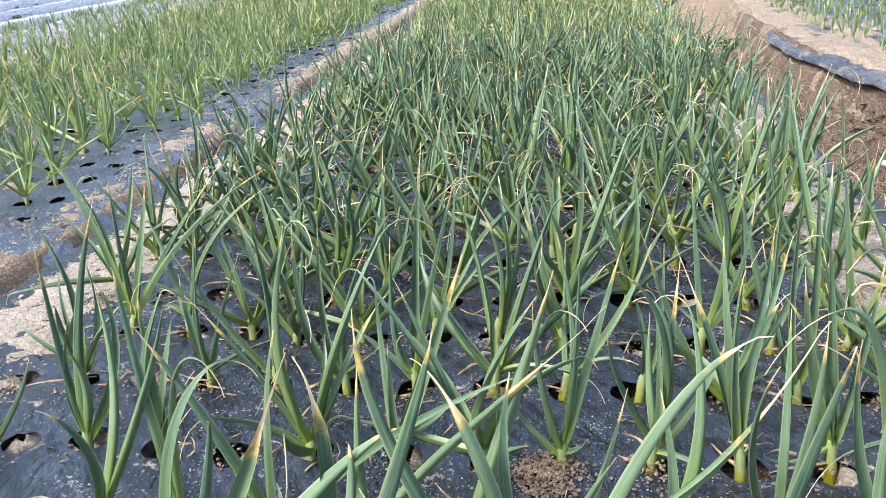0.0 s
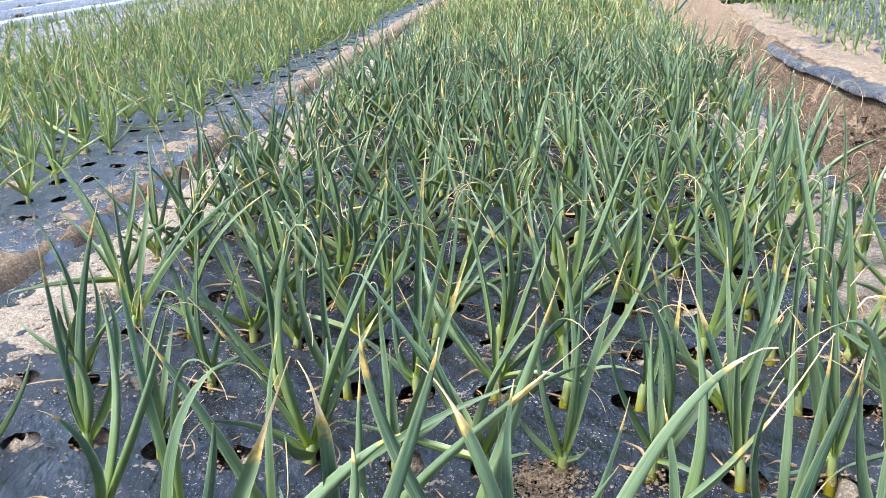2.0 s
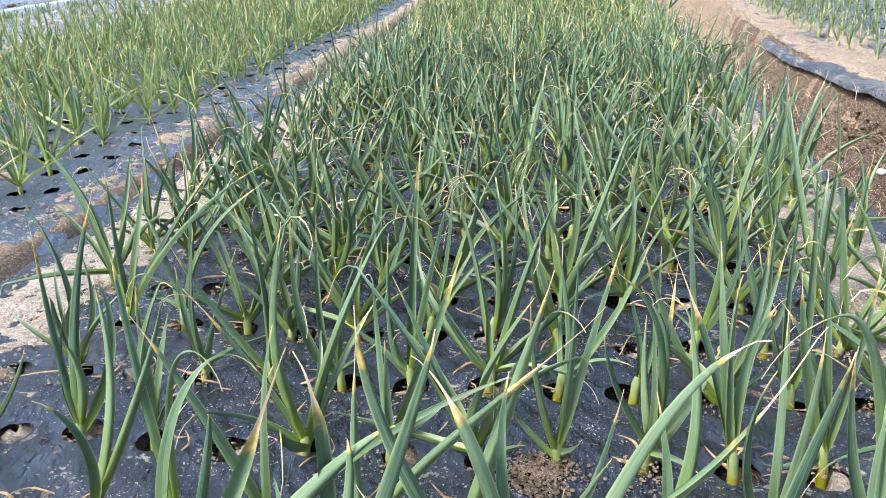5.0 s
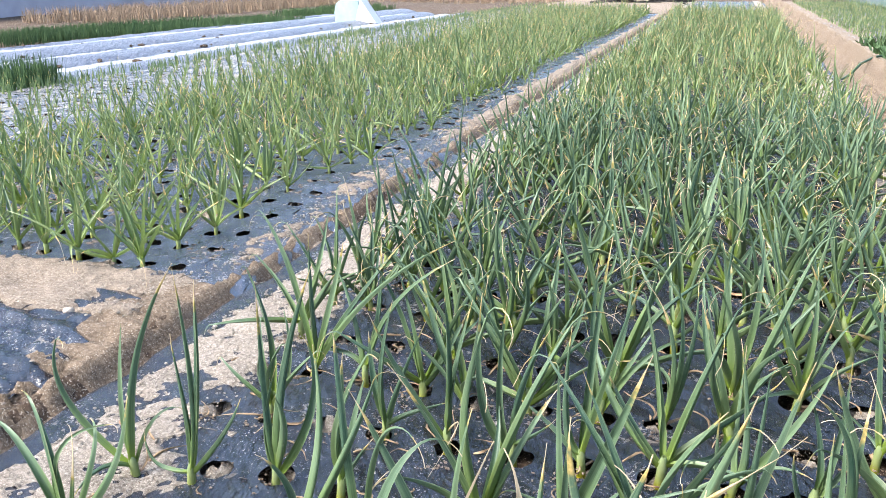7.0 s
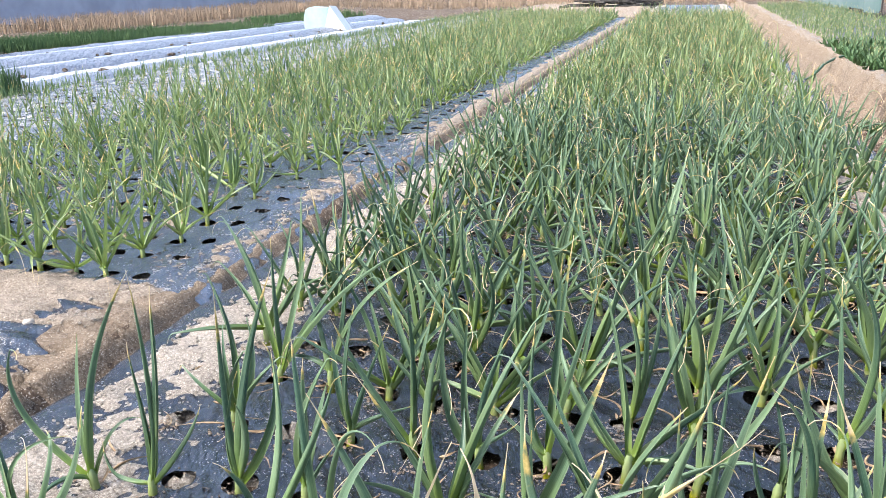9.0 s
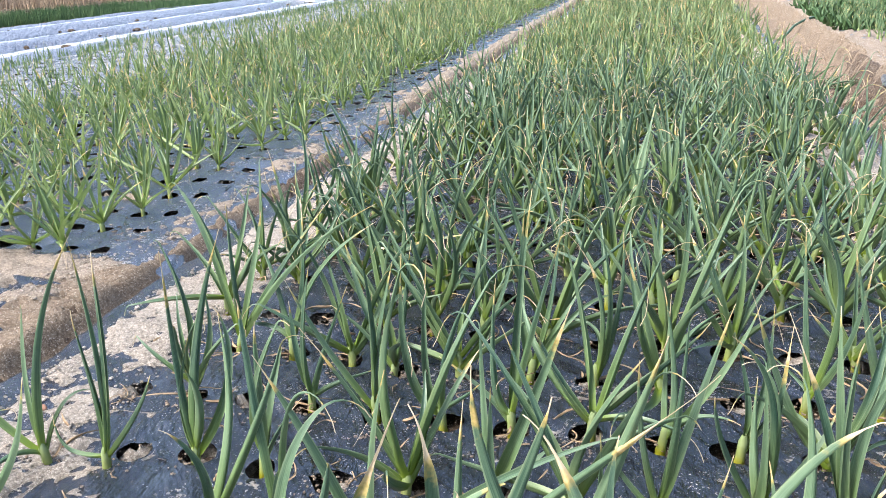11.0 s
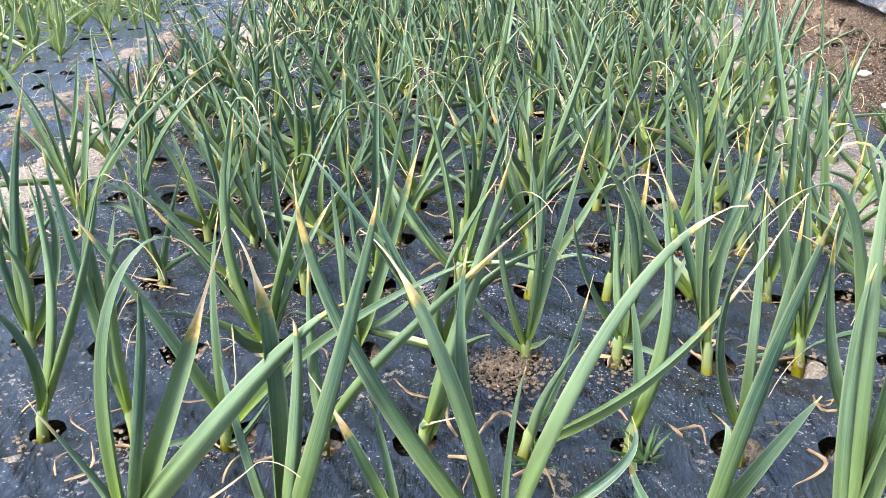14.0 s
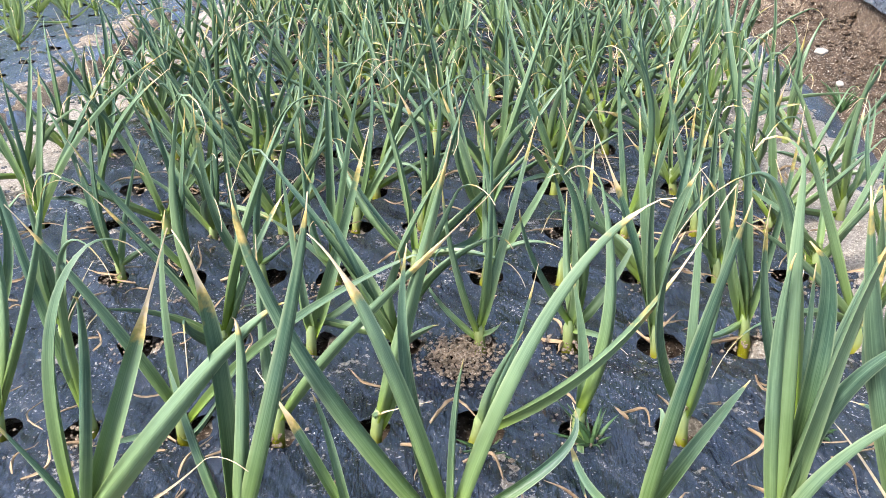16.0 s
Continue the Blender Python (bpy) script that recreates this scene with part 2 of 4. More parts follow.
def ground():
    xs = spaced(-500, 500, 0.03, -2.0, 1.8, 1.045)
    ys = spaced(-80, 900, 0.03, 0.9, 6.5, 1.04)
    verts, faces = [], []
    for y in ys:
        for x in xs:
            rough = 0.012 * fbm(x, y, 22.0, 9.0)
            bank = bed(x, 1.20, right_edge(y) - 0.08, 0.08)
            rough += bank * (1 - smooth(5.5, 8.5, y)) * (0.045 * abs(fbm(x, y, 5.0, 2.0)) + 0.030 * fbm(x, y, 14.0, 4.0) + 0.012 * fbm(x, y, 37.0, 4.0) - 0.02)
            near = 1 - smooth(15, 40, abs(y) + abs(x))
            under = max(bed(x, BED_MAIN[0] + 0.06, BED_MAIN[1] - 0.05, 0.05), bed(x, BED_LEFT[0] + 0.1, BED_LEFT[1] - 0.06, 0.05), bed(x, BED_SMALL[0], BED_SMALL[1], 0.05), bed(x, BED_RIGHT[0] + 0.06, BED_RIGHT[1], 0.05))
            verts.append((x, y, land(x, y) - 0.006 - 0.038 * under + rough * near))
    w = len(xs)
    for j in range(len(ys) - 1):
        for i in range(w - 1):
            a = j * w + i
            faces.append((a, a + 1, a + w + 1, a + w))
    tagged(mesh_object("ground", verts, faces, SOIL), "brown soil ground with furrows between the raised beds", "ground", kind="structure")


def film(name, label, span, base_y, end_y, col0, mat, hole, drop, skirt=1.0, ragged=0.006, step_x=STEP_X, step_y=STEP_Y, level=0.0, edge=None, edge_hi=None):
    """Plastic film over a bed, with a round hole punched at every planting place."""
    cols = int((span[1] - 0.03 - col0) / step_x + 0.5)
    rows = int((end_y - base_y) / step_y)
    verts, faces = [], []
    K = 16
    ring = [(math.cos(2 * math.pi * k / K), math.sin(2 * math.pi * k / K)) for k in range(K)]
    square = []
    for c, s in ring:
        m = max(abs(c), abs(s))
        square.append((c / m * 0.5, s / m * 0.5))
    rnd = random.Random(name)
    for r in range(rows):
        for c in range(cols):
            x0, y0 = col0 + c * step_x, base_y + r * step_y
            n = len(verts)
            rad = hole * rnd.uniform(0.8, 1.15)
            ox, oy = rnd.gauss(0, 0.008), rnd.gauss(0, 0.008)
            torn = rnd.random() < 0.12
            for k, (a, b) in enumerate(square):
                x, y = x0 + a * step_x, y0 + b * step_y
                verts.append((x, y, level + lift(x, y) + 0.002))
            for k, (a, b) in enumerate(ring):
                f = rad * (1 + (0.35 * rnd.random() if torn else 0.08 * rnd.random()))
                x, y = x0 + ox + a * f, y0 + oy + b * f
                verts.append((x, y, level + lift(x, y) + 0.004 * rnd.random() - 0.002))
            for k in range(K):
                k2 = (k + 1) % K
                faces.append((n + k, n + k2, n + K + k2, n + K + k))
    lo, hi = col0 - step_x / 2, col0 + (cols - 0.5) * step_x
    ny = int((end_y - base_y) / 0.06)
    for x_in, side in ((lo, -1), (hi, 1)):
        n = len(verts)
        x_out = span[0] if side < 0 else span[1]
        for j in range(ny + 1):
            y = base_y - step_y / 2 + (rows * step_y) * j / ny
            wob = 0.04 * fbm(0, y, 0.9, 11.0 + side) + ragged * fbm(0, y, 4.0, side)
            if edge and side < 0:
                x_out, wob = edge(y), 0.012 * fbm(0, y, 0.9, 5.0)
            if edge_hi and side > 0:
                x_out = edge_hi(y)
            px = [x_in, (x_in + x_out) / 2, x_out + wob, x_out + wob + side * 0.05 * skirt, x_out + wob + side * 0.075 * skirt]
            pz = [0.002, 0.002, -0.012 * min(1.0, 2 * drop), -0.05 * drop, -0.11 * drop]
            for x, z in zip(px, pz):
                verts.append((x, y, level + z + lift(x, y)))
        for j in range(ny):
            for k in range(4):
                a = n + j * 5 + k
                q = (a, a + 1, a + 6, a + 5)
                faces.append(q if side > 0 else q[::-1])
    return tagged(mesh_object(name, verts, faces, mat), label, "plastic mulch", kind="structure")


def sand_cover(name, label, x_lo, x_hi, y_lo, y_hi, cover, mat, thick=0.013, fine=0.015, level=0.0, shift=None):
    """Loose soil lying on the film; it shows where it is deeper than nothing and sinks below the film elsewhere."""
    nx = int((x_hi - x_lo) / fine)
    ys = spaced(y_lo - 0.01, y_hi, fine, y_lo, min(y_hi, y_lo + 3.5), 1.03, 0.14)
    verts, faces = [], []
    for y in ys:
        for i in range(nx + 1):
            x = x_lo + (x_hi - x_lo) * i / nx + (shift(y) if shift else 0.0)
            d = fbm(x, y, 3.2, 21.0) * 0.45 + fbm(x, y, 11.0, 23.0) * 0.42 + fbm(x, y, 37.0, 27.0) * 0.38 + cover(x, y)
            d = min(max(d, -0.6), 0.55)
            z = (level(x, y) if callable(level) else level) + lift(x, y) + (thick * d + 0.004 * fbm(x, y, 40.0, 6.0) if d > 0 else 0.12 * d - 0.004)
            verts.append((x, y, z))
    w = nx + 1
    for j in range(len(ys) - 1):
        for i in range(nx):
            a = j * w + i
            faces.append((a, a + 1, a + w + 1, a + w))
    return tagged(mesh_object(name, verts, faces, mat), label, "soil", kind="structure")


# ---- plants ----
def blade(az, reach, height, bow, width, dry, h0=0.07, segs=12, droop=0.0, fold=0.55, base=(0, 0, 0), side=0.0, dense=True, mid=None, tip=None, face=None):
    """One channelled leaf that rises from the sheath top, bows and ends in a thin tip. Returns vertices, faces and texture places.
    reach and height: where the tip stands from the foot; bow: how far the middle swells outwards; droop: length of the hanging tip."""
    ca, sa = math.cos(az), math.sin(az)
    p0 = Vector((0.0, 0.0, h0))
    p2 = Vector((reach, 0.0, height))
    run = p2 - p0
    ln = max(run.length, 0.02)
    up = Vector((-run.z, 0, run.x)) / ln
    if up.z < 0:
        up = -up
    p1 = p0 + run * 0.5 + up * bow * ln + Vector((0, side * ln, 0))
    if tip:
        p2 = Vector(tip)
        ln = max((p2 - p0).length, 0.02)
        p1 = 2 * Vector(mid) - 0.5 * (p0 + p2)
    pts = []
    hang = 6 if dense else 3
    cut = segs if droop <= 0 else max(segs - hang + 2, 4)
    for k in range(cut + 1):
        t = k / cut
        pts.append(p0 * (1 - t) ** 2 + p1 * 2 * t * (1 - t) + p2 * t * t)
    if droop > 0:
        d = (pts[-1] - pts[-2]).normalized()
        out = 0.12 if d.x >= 0 or not tip else -0.12
        for k in range(hang):
            d = (d + Vector((out, 0.5 * side, -0.85)) * ((2.0 + 22 * abs(side)) / hang)).normalized()
            pts.append(pts[-1] + d * droop / hang)
        dry = max(dry, 0.95 * droop / (ln + droop))
    total = len(pts) - 1
    turn_a, wave = side * 9.0, 0.022 * side / 0.1 * ln
    for k in range(1, total):
        pts[k] = pts[k] + Vector((0, wave * math.sin(math.pi * 1.7 * k / total) * 0.8, 0.5 * wave * math.sin(5.2 * k / total)))
    verts, uvs, faces = [], [], []
    for k, p in enumerate(pts):
        t = k / total
        tan = (pts[min(k + 1, total)] - pts[max(k - 1, 0)]).normalized()
        if face:
            right = tan.cross(face).normalized()
        else:
            right = tan.cross(Vector((0, 0, 1)))
            right = Vector((0, 1, 0)) if right.length < 0.25 else right.normalized()
            if right.y < 0:
                right = -right
        nrm = right.cross(tan).normalized()
        c1, s1 = math.cos(turn_a * t), math.sin(turn_a * t)
        right, nrm = right * c1 + nrm * s1, nrm * c1 - right * s1
        shape = min(1.0, 0.62 + 2.2 * t) * (max(1 - (t * total / cut) ** 1.5, 0.0) * 0.86 + 0.17 * (1 - t ** 3))
        shape *= 1 - 0.68 * smooth(1 - dry * 1.2, 1 - dry * 0.75, t) if dry > 0.02 else 1.0
        w = width * max(shape, 0.05) * 0.9
        open_ = fold * (0.5 + 0.5 * t)
        thick = min(0.0016, w * 0.35) + 0.0005
        half, deep = w * (0.45 + 0.55 * open_), w * (1.15 - 0.9 * open_)
        if dense:
            q = [p + right * half * e + nrm * (deep * (1 - abs(e) ** 1.25) - w * 0.25 - thick * (1 - e * e)) for e in (-1, -0.5, 0, 0.5, 1)]
            q += [p + right * half * e + nrm * (deep * (1 - abs(e) ** 1.25) - w * 0.25 + thick * (1 - e * e)) for e in (1, 0.5, 0, -0.5, -1)]
        else:
            q = [p + right * half * e + nrm * (deep * (1 - abs(e)) - w * 0.25) for e in (-1, 0, 1)]
        for v in q:
            verts.append((base[0] + v.x * ca - v.y * sa, base[1] + v.x * sa + v.y * ca, base[2] + v.z))
            uvs.append((t, dry))
    r = 10 if dense else 3
    for k in range(total):
        for e in (0, 1, 2, 3, 5, 6, 7, 8) if dense else (0, 1):
            a, b = k * r + e, k * r + e + 1
            faces.append((a, b, b + r, a + r))
    return verts, faces, uvs


def stem_shape(height, rad, lean_x, lean_y, sides=8, base=(0, 0, 0)):
    verts, faces, uvs = [], [], []
    prof = ((-0.05, 0.9), (0.0, 1.15), (0.2, 1.05), (0.55, 1.0), (0.85, 1.05), (1.12, 0.55))
    for t, k in prof:
        for e in range(sides):
            a = 2 * math.pi * e / sides
            h = t * height if t > 0 else t
            verts.append((base[0] + math.cos(a) * rad * k + lean_x * max(t, 0), base[1] + math.sin(a) * rad * k + lean_y * max(t, 0), base[2] + h))
            uvs.append((max(t, 0) * 0.4, 0.0))
    for j in range(len(prof) - 1):
        for e in range(sides):
            a, b = j * sides + e, j * sides + (e + 1) % sides
            faces.append((a, b, b + sides, a + sides))
    return verts, faces, uvs


def random_leaves(rnd, size=1.0):
    """Leaves in two ranks, the inner ones tall and steep, the outer ones spread and bowed."""
    n = rnd.choice((6, 7, 8, 8))
    plane = rnd.uniform(0, 2 * math.pi)
    vigour = rnd.uniform(0.82, 1.15) * size
    out = []
    for k in range(n):
        inner = k / (n - 1)
        az = plane + (k % 2) * math.pi + rnd.gauss(0, 0.5)
        height = (0.11 + 0.26 * inner ** 0.8 + rnd.uniform(-0.06, 0.09)) * vigour
        reach = (0.21 - 0.13 * inner + rnd.uniform(-0.06, 0.08)) * vigour
        bow = rnd.uniform(0.02, 0.24) * (1.25 - inner) * (1 if rnd.random() < 0.7 else -0.8)
        dry = rnd.choice((0.03, 0.08, 0.12, 0.16, 0.20)) + (0.2 if inner < 0.2 and rnd.random() < 0.4 else 0)
        droop = rnd.uniform(0.03, 0.12) * vigour if rnd.random() < 0.72 else 0.0
        out.append((az, reach, height, bow, rnd.uniform(0.0135, 0.0205) * vigour, dry, droop, rnd.uniform(-0.16, 0.16)))
    return out


def place_z(x, y):
    return lift(x, y) - 0.015


def garlic(x, y, leaves=None, seed=0, stem=0.048, rad=0.0098, label="green garlic plant with yellowing leaf tips growing through mulch film"):
    """A garlic plant as a thing: sheath stem and single leaves."""
    rnd = random.Random(seed)
    root = new("garlic_plant")
    z = place_z(x, y)
    root.location = (x, y, z)
    lx, ly = rnd.gauss(0, 0.008), rnd.gauss(0, 0.008)
    v, f, u = stem_shape(stem, rad, lx, ly)
    mesh_object("stem", v, f, STEM, root, uvs=u)
    for az, reach, height, bow, width, dry, droop, side in leaves or random_leaves(rnd):
        h0 = stem * rnd.uniform(0.4, 0.95)
        v, f, u = blade(az, reach, height, bow, width, dry, h0=h0, droop=droop, side=side, base=(lx, ly, 0), segs=13)
        mesh_object("leaf", v, f, LEAF, root, uvs=u, across=True)
    if rnd.random() < 0.4:
        v, f, u = blade(rnd.uniform(0, 6.28), rnd.uniform(0.04, 0.14), rnd.uniform(0.006, 0.03), rnd.uniform(0.02, 0.2), rnd.uniform(0.004, 0.008), 0.0, h0=0.015, segs=9, side=rnd.uniform(-0.3, 0.3))
        mesh_object("withered_leaf", v, f, DRY, root, "dry brown withered leaf", uvs=u)
    return tagged(root, label, "garlic plant", "garlic plants in the bed")


def shaped_garlic(x, y, *leaves, stem=0.055, rad=0.0092):
    """A garlic plant whose leaves are known one by one: middle and tip of each from the foot, width, dry share and hanging tip."""
    rnd = random.Random(round(x * 100) * 1000 + round(y * 100))
    TAKEN.add(cell(x, y))
    root = new("garlic_plant")
    root.location = (x, y, place_z(x, y))
    lean = sum(l[0] for l in leaves) / len(leaves)
    lx = max(-0.012, min(0.012, lean * 0.2))
    v, f, u = stem_shape(stem, rad, lx, 0.0)
    mesh_object("stem", v, f, STEM, root, uvs=u)
    for mx, my, mz, tx, ty, tz, width, dry, droop in leaves:
        turn = rnd.gauss(0, 0.55)
        keel = 1 if rnd.random() < 0.45 else -1
        v, f, u = blade(0.0, 0.1, 0.1, 0.0, width * 0.82, dry, h0=stem * rnd.uniform(0.35, 0.95), droop=droop, side=rnd.uniform(-0.075, 0.075), segs=18, mid=(mx - lx, my, mz + 0.015), tip=(tx - lx, ty, tz + 0.015), face=Vector((math.sin(turn), -math.cos(turn), 0.35)) * keel, fold=rnd.uniform(0.45, 0.8), base=(lx, 0, 0))
        mesh_object("leaf", v, f, LEAF, root, uvs=u, across=True)
    if rnd.random() < 0.5:
        v, f, u = blade(rnd.uniform(0, 6.28), rnd.uniform(0.04, 0.14), rnd.uniform(0.006, 0.03), rnd.uniform(0.02, 0.2), rnd.uniform(0.004, 0.008), 0.0, h0=0.015, segs=9, side=rnd.uniform(-0.3, 0.3))
        mesh_object("withered_leaf", v, f, DRY, root, "dry brown withered leaf", uvs=u)
    return tagged(root, "green garlic plant with yellowing leaf tips growing through mulch film", "garlic plant", "garlic plants in the bed")


def plant_stuff(name, label, cells, mat, stem_mat, size, segs, leaves_of=random_leaves, level=0.0, seed=1, category="garlic plants"):
    rnd = random.Random(seed)
    tops, stems = Soup(), Soup()
    for x, y in cells:
        z = level + place_z(x, y)
        s = size * rnd.uniform(0.75, 1.15)
        for az, reach, height, bow, width, dry, droop, side in leaves_of(rnd, s):
            tops.add(*blade(az, reach, height, bow, width, dry + (0.10 if dry > 0 else 0.0), h0=0.045 * s, segs=segs, droop=droop, side=side, base=(x, y, z), dense=False))
        stems.add(*stem_shape(0.05 * s, 0.010 * s, 0, 0, 5, (x, y, z)))
    root = tagged(new(name), label, category, kind="stuff")
    tops.build("leaves", mat, root)
    stems.build("stems", stem_mat, root)
    return root


def young_leaves(rnd, size=1.0):
    out = []
    for k in range(rnd.choice((4, 5, 6))):
        out.append((rnd.uniform(0, 6.28), rnd.uniform(0.02, 0.10) * size, rnd.uniform(0.10, 0.24) * size, rnd.uniform(-0.05, 0.15), rnd.uniform(0.006, 0.011), rnd.choice((0.0, 0.08, 0.2)), 0.0, 0.0))
    return out


# ---- build: land and films ----
ground()
MAIN_COL0 = -1.20
film("mulch_film_main", "shiny black plastic mulch film with round planting holes", BED_MAIN, 0.58, END_Y, MAIN_COL0, FILM, 0.033, 0.75)
film("mulch_film_left", "shiny black plastic mulch film with round planting holes", (BED_LEFT[0], BED_LEFT[1] + 0.0), 2.65, 23.8, -4.35, LEFTFILM, 0.033, 0.6, 0.5, 0.05, level=-0.02, edge_hi=lambda y: BED_LEFT[1] - 0.13 * smooth(5.0, 6.5, y))
film("mulch_film_small", "dusty grey plastic mulch film with small planting holes", BED_SMALL, 3.0, END_Y - 4, -6.6, OLDFILM, 0.028, 0.6, level=-0.04)
film("mulch_film_right", "dusty black plastic mulch film with small planting holes", BED_RIGHT, 3.0, END_Y - 3, 1.75, EDGEFILM, 0.028, 0.4, 0.45, level=0.07, edge=lambda y: right_edge(y) + 0.17 * smooth(6.2, 7.2, y))


def main_cover(x, y):
    left = 0.80 * smooth(BED_MAIN[0] + 0.05, BED_MAIN[0] + 0.12, x) * (1 - smooth(-1.30, -1.10, x)) + 0.20 * (1 - smooth(-1.1, -0.6, x))
    right = 1.05 * smooth(0.58, 0.74, x) * (1 - smooth(0.89, 0.95, x)) + 0.12 * smooth(0.35, 0.6, x)
    return left + right - 0.50 - 0.4 * (x < BED_MAIN[0] + 0.06) - 0.5 * smooth(0.91, 0.95, x)


def left_cover(x, y):
    bank = smooth(BED_LEFT[1] - 0.30, BED_LEFT[1] - 0.06, x) * smooth(2.4, 2.7, y) * (0.9 + 1.3 * smooth(4.8, 7.0, y))
    spill = 0.95 * smooth(2.12, 2.22, y) * (1 - smooth(2.50, 2.66, y)) * smooth(-3.6, -3.1, x) * (1 - smooth(-1.84, -1.76, x))
    tongue = 0.75 * smooth(2.24, 2.28, y) * (1 - smooth(2.36, 2.40, y)) * smooth(-2.15, -2.0, x)
    floor = (0.40 * smooth(3.0, 6.0, y) + 0.25 * smooth(5.0, 7.0, y)) * smooth(BED_LEFT[1] - 0.05, BED_LEFT[1] + 0.05, x)
    bare = 0.5 * (1 - smooth(2.0, 2.15, y))
    return 0.34 * bank - 0.36 + spill - tongue + floor - bare


def left_level(x, y):
    return -0.018 - 0.058 * smooth(-1.78, -1.66, x) + 0.02 * smooth(-1.6, -1.52, x)


sand_cover("sand_main", "pale sandy soil spilled along the edges of the film", BED_MAIN[0] + 0.04, BED_MAIN[1] - 0.01, 0.5, END_Y, main_cover, SAND)
sand_cover("sand_left", "pale sandy soil lying on the edge of the film", -3.6, -1.56, 0.9, END_Y - 1, left_cover, TANSAND, 0.014, level=left_level)
sand_cover("sand_right", "pale sandy soil lying on the edge of the film", BED_RIGHT[0] + 0.045, 2.2, 2.8, END_Y - 3, lambda x, y: 0.50 * (1 - smooth(1.80, 2.10, x)) - 0.17 - 0.7 * (1 - smooth(right_edge(y) + 0.05, right_edge(y) + 0.11, x)) * (1 - 0.45 * smooth(6.2, 7.2, y)), BROWNSAND, 0.035, 0.03, level=0.07, shift=lambda y: right_edge(y) - BED_RIGHT[0])

sand_cover("sand_furrow", "dry tan soil crumbs on the far furrow and its bank", 1.0, 1.48, 4.5, END_Y + 6, lambda x, y: 0.50 * smooth(6.0, 9.5, y) - 0.36, FURROW, 0.05, 0.03, level=lambda x, y: land(x, y) - lift(x, y) + 0.002 + 0.022 * smooth(6.0, 8.5, y))
sand_cover("sand_slope", "dry brown soil on the slope of the furrow", -1.90, -1.57, 1.0, 30.0, lambda x, y: 0.16 + 0.15 * smooth(2.5, 6.0, y) - 1.0 * smooth(2.45, 2.65, y) * (1 - smooth(-1.75, -1.69, x)), FURROW, 0.014, 0.02, level=lambda x, y: land(x, y) - lift(x, y) + 0.002)
sand_cover("sand_field_end", "dry tan soil of the bare field end", -6.5, -1.50, 23.7, 40.0, lambda x, y: 0.4, BROWNSAND, 0.03, 0.12, level=lambda x, y: land(x, y) - lift(x, y))

# ---- build: garlic in the main bed ----
TAKEN = set()


def cell(x, y):
    return round((x - MAIN_COL0) / STEP_X), round((y - 0.58) / STEP_Y)


shaped_garlic(-0.51, 1.05, (0.113, 0.036, 0.263, 0.178, 0.08, 0.427, 0.027, 0.36, 0), (0.187, 0.001, 0.245, 0.327, 0.002, 0.376, 0.034, 0.02, 0), (0.017, 0.039, 0.277, 0.073, 0.086, 0.401, 0.024, 0.12, 0.07), (0.097, -0.034, 0.282, 0.143, -0.075, 0.43, 0.018, 0, 0), (-0.017, 0.009, 0.102, -0.082, 0.019, 0.222, 0.02, 0.1, 0), (0.119, -0.01, 0.092, 0.21, -0.022, 0.176, 0.018, 0.9, 0.06))
shaped_garlic(-0.3, 1.04, (0.023, 0.024, 0.311, -0.01, 0.054, 0.435, 0.029, 0.34, 0), (0.122, -0.026, 0.339, 0.178, -0.059, 0.529, 0.028, 0.08, 0), (-0.031, 0.03, 0.17, -0.059, 0.067, 0.244, 0.017, 0, 0), (0.054, 0.004, 0.248, 0.058, 0.008, 0.352, 0.02, 0.1, 0))
shaped_garlic(-0.13, 1.05, (-0.081, 0.033, 0.18, -0.126, 0.072, 0.223, 0.015, 0.5, 0), (-0.023, -0.002, 0.163, -0.038, -0.004, 0.248, 0.014, 0.1, 0))
shaped_garlic(-0.02, 1.06, (-0.16, -0.006, 0.318, -0.199, -0.013, 0.52, 0.025, 0.14, 0), (-0.078, 0.023, 0.315, -0.153, 0.052, 0.425, 0.023, 0.36, 0), (-0.045, 0.039, 0.225, -0.041, 0.087, 0.389, 0.022, 0.05, 0), (0.011, -0.011, 0.199, 0.027, -0.023, 0.307, 0.012, 0, 0), (0.116, 0.038, 0.322, 0.256, 0.084, 0.444, 0.025, 0.16, 0), (0.13, 0.035, 0.115, 0.152, 0.077, 0.171, 0.018, 0.08, 0))
shaped_garlic(0.2, 1.06, (0.047, -0.026, 0.308, 0.073, -0.058, 0.499, 0.024, 0.08, 0), (0.074, 0.009, 0.164, 0.122, 0.02, 0.241, 0.022, 0.05, 0), (0.03, 0.017, 0.148, 0.029, 0.037, 0.186, 0.014, 0, 0), (-0.058, 0.036, 0.083, -0.068, 0.08, 0.14, 0.015, 0.3, 0))
shaped_garlic(0.37, 1.06, (-0.016, 0.013, 0.295, -0.024, 0.03, 0.485, 0.036, 0.12, 0.07), (0.016, -0.03, 0.298, 0.037, -0.066, 0.484, 0.027, 0.12, 0), (0.013, -0, 0.319, -0.019, -0, 0.426, 0.026, 0.03, 0), (-0.017, -0.001, 0.166, -0.025, -0.001, 0.224, 0.016, 0, 0), (-0.029, 0, 0.26, -0.03, 0, 0.412, 0.022, 0, 0), (0.054, 0.037, 0.295, 0.093, 0.083, 0.385, 0.026, 0.14, 0), (0.037, -0.012, 0.242, 0.117, -0.027, 0.345, 0.024, 0.05, 0), (0.04, -0.022, 0.156, 0.123, -0.05, 0.276, 0.022, 0.05, 0))
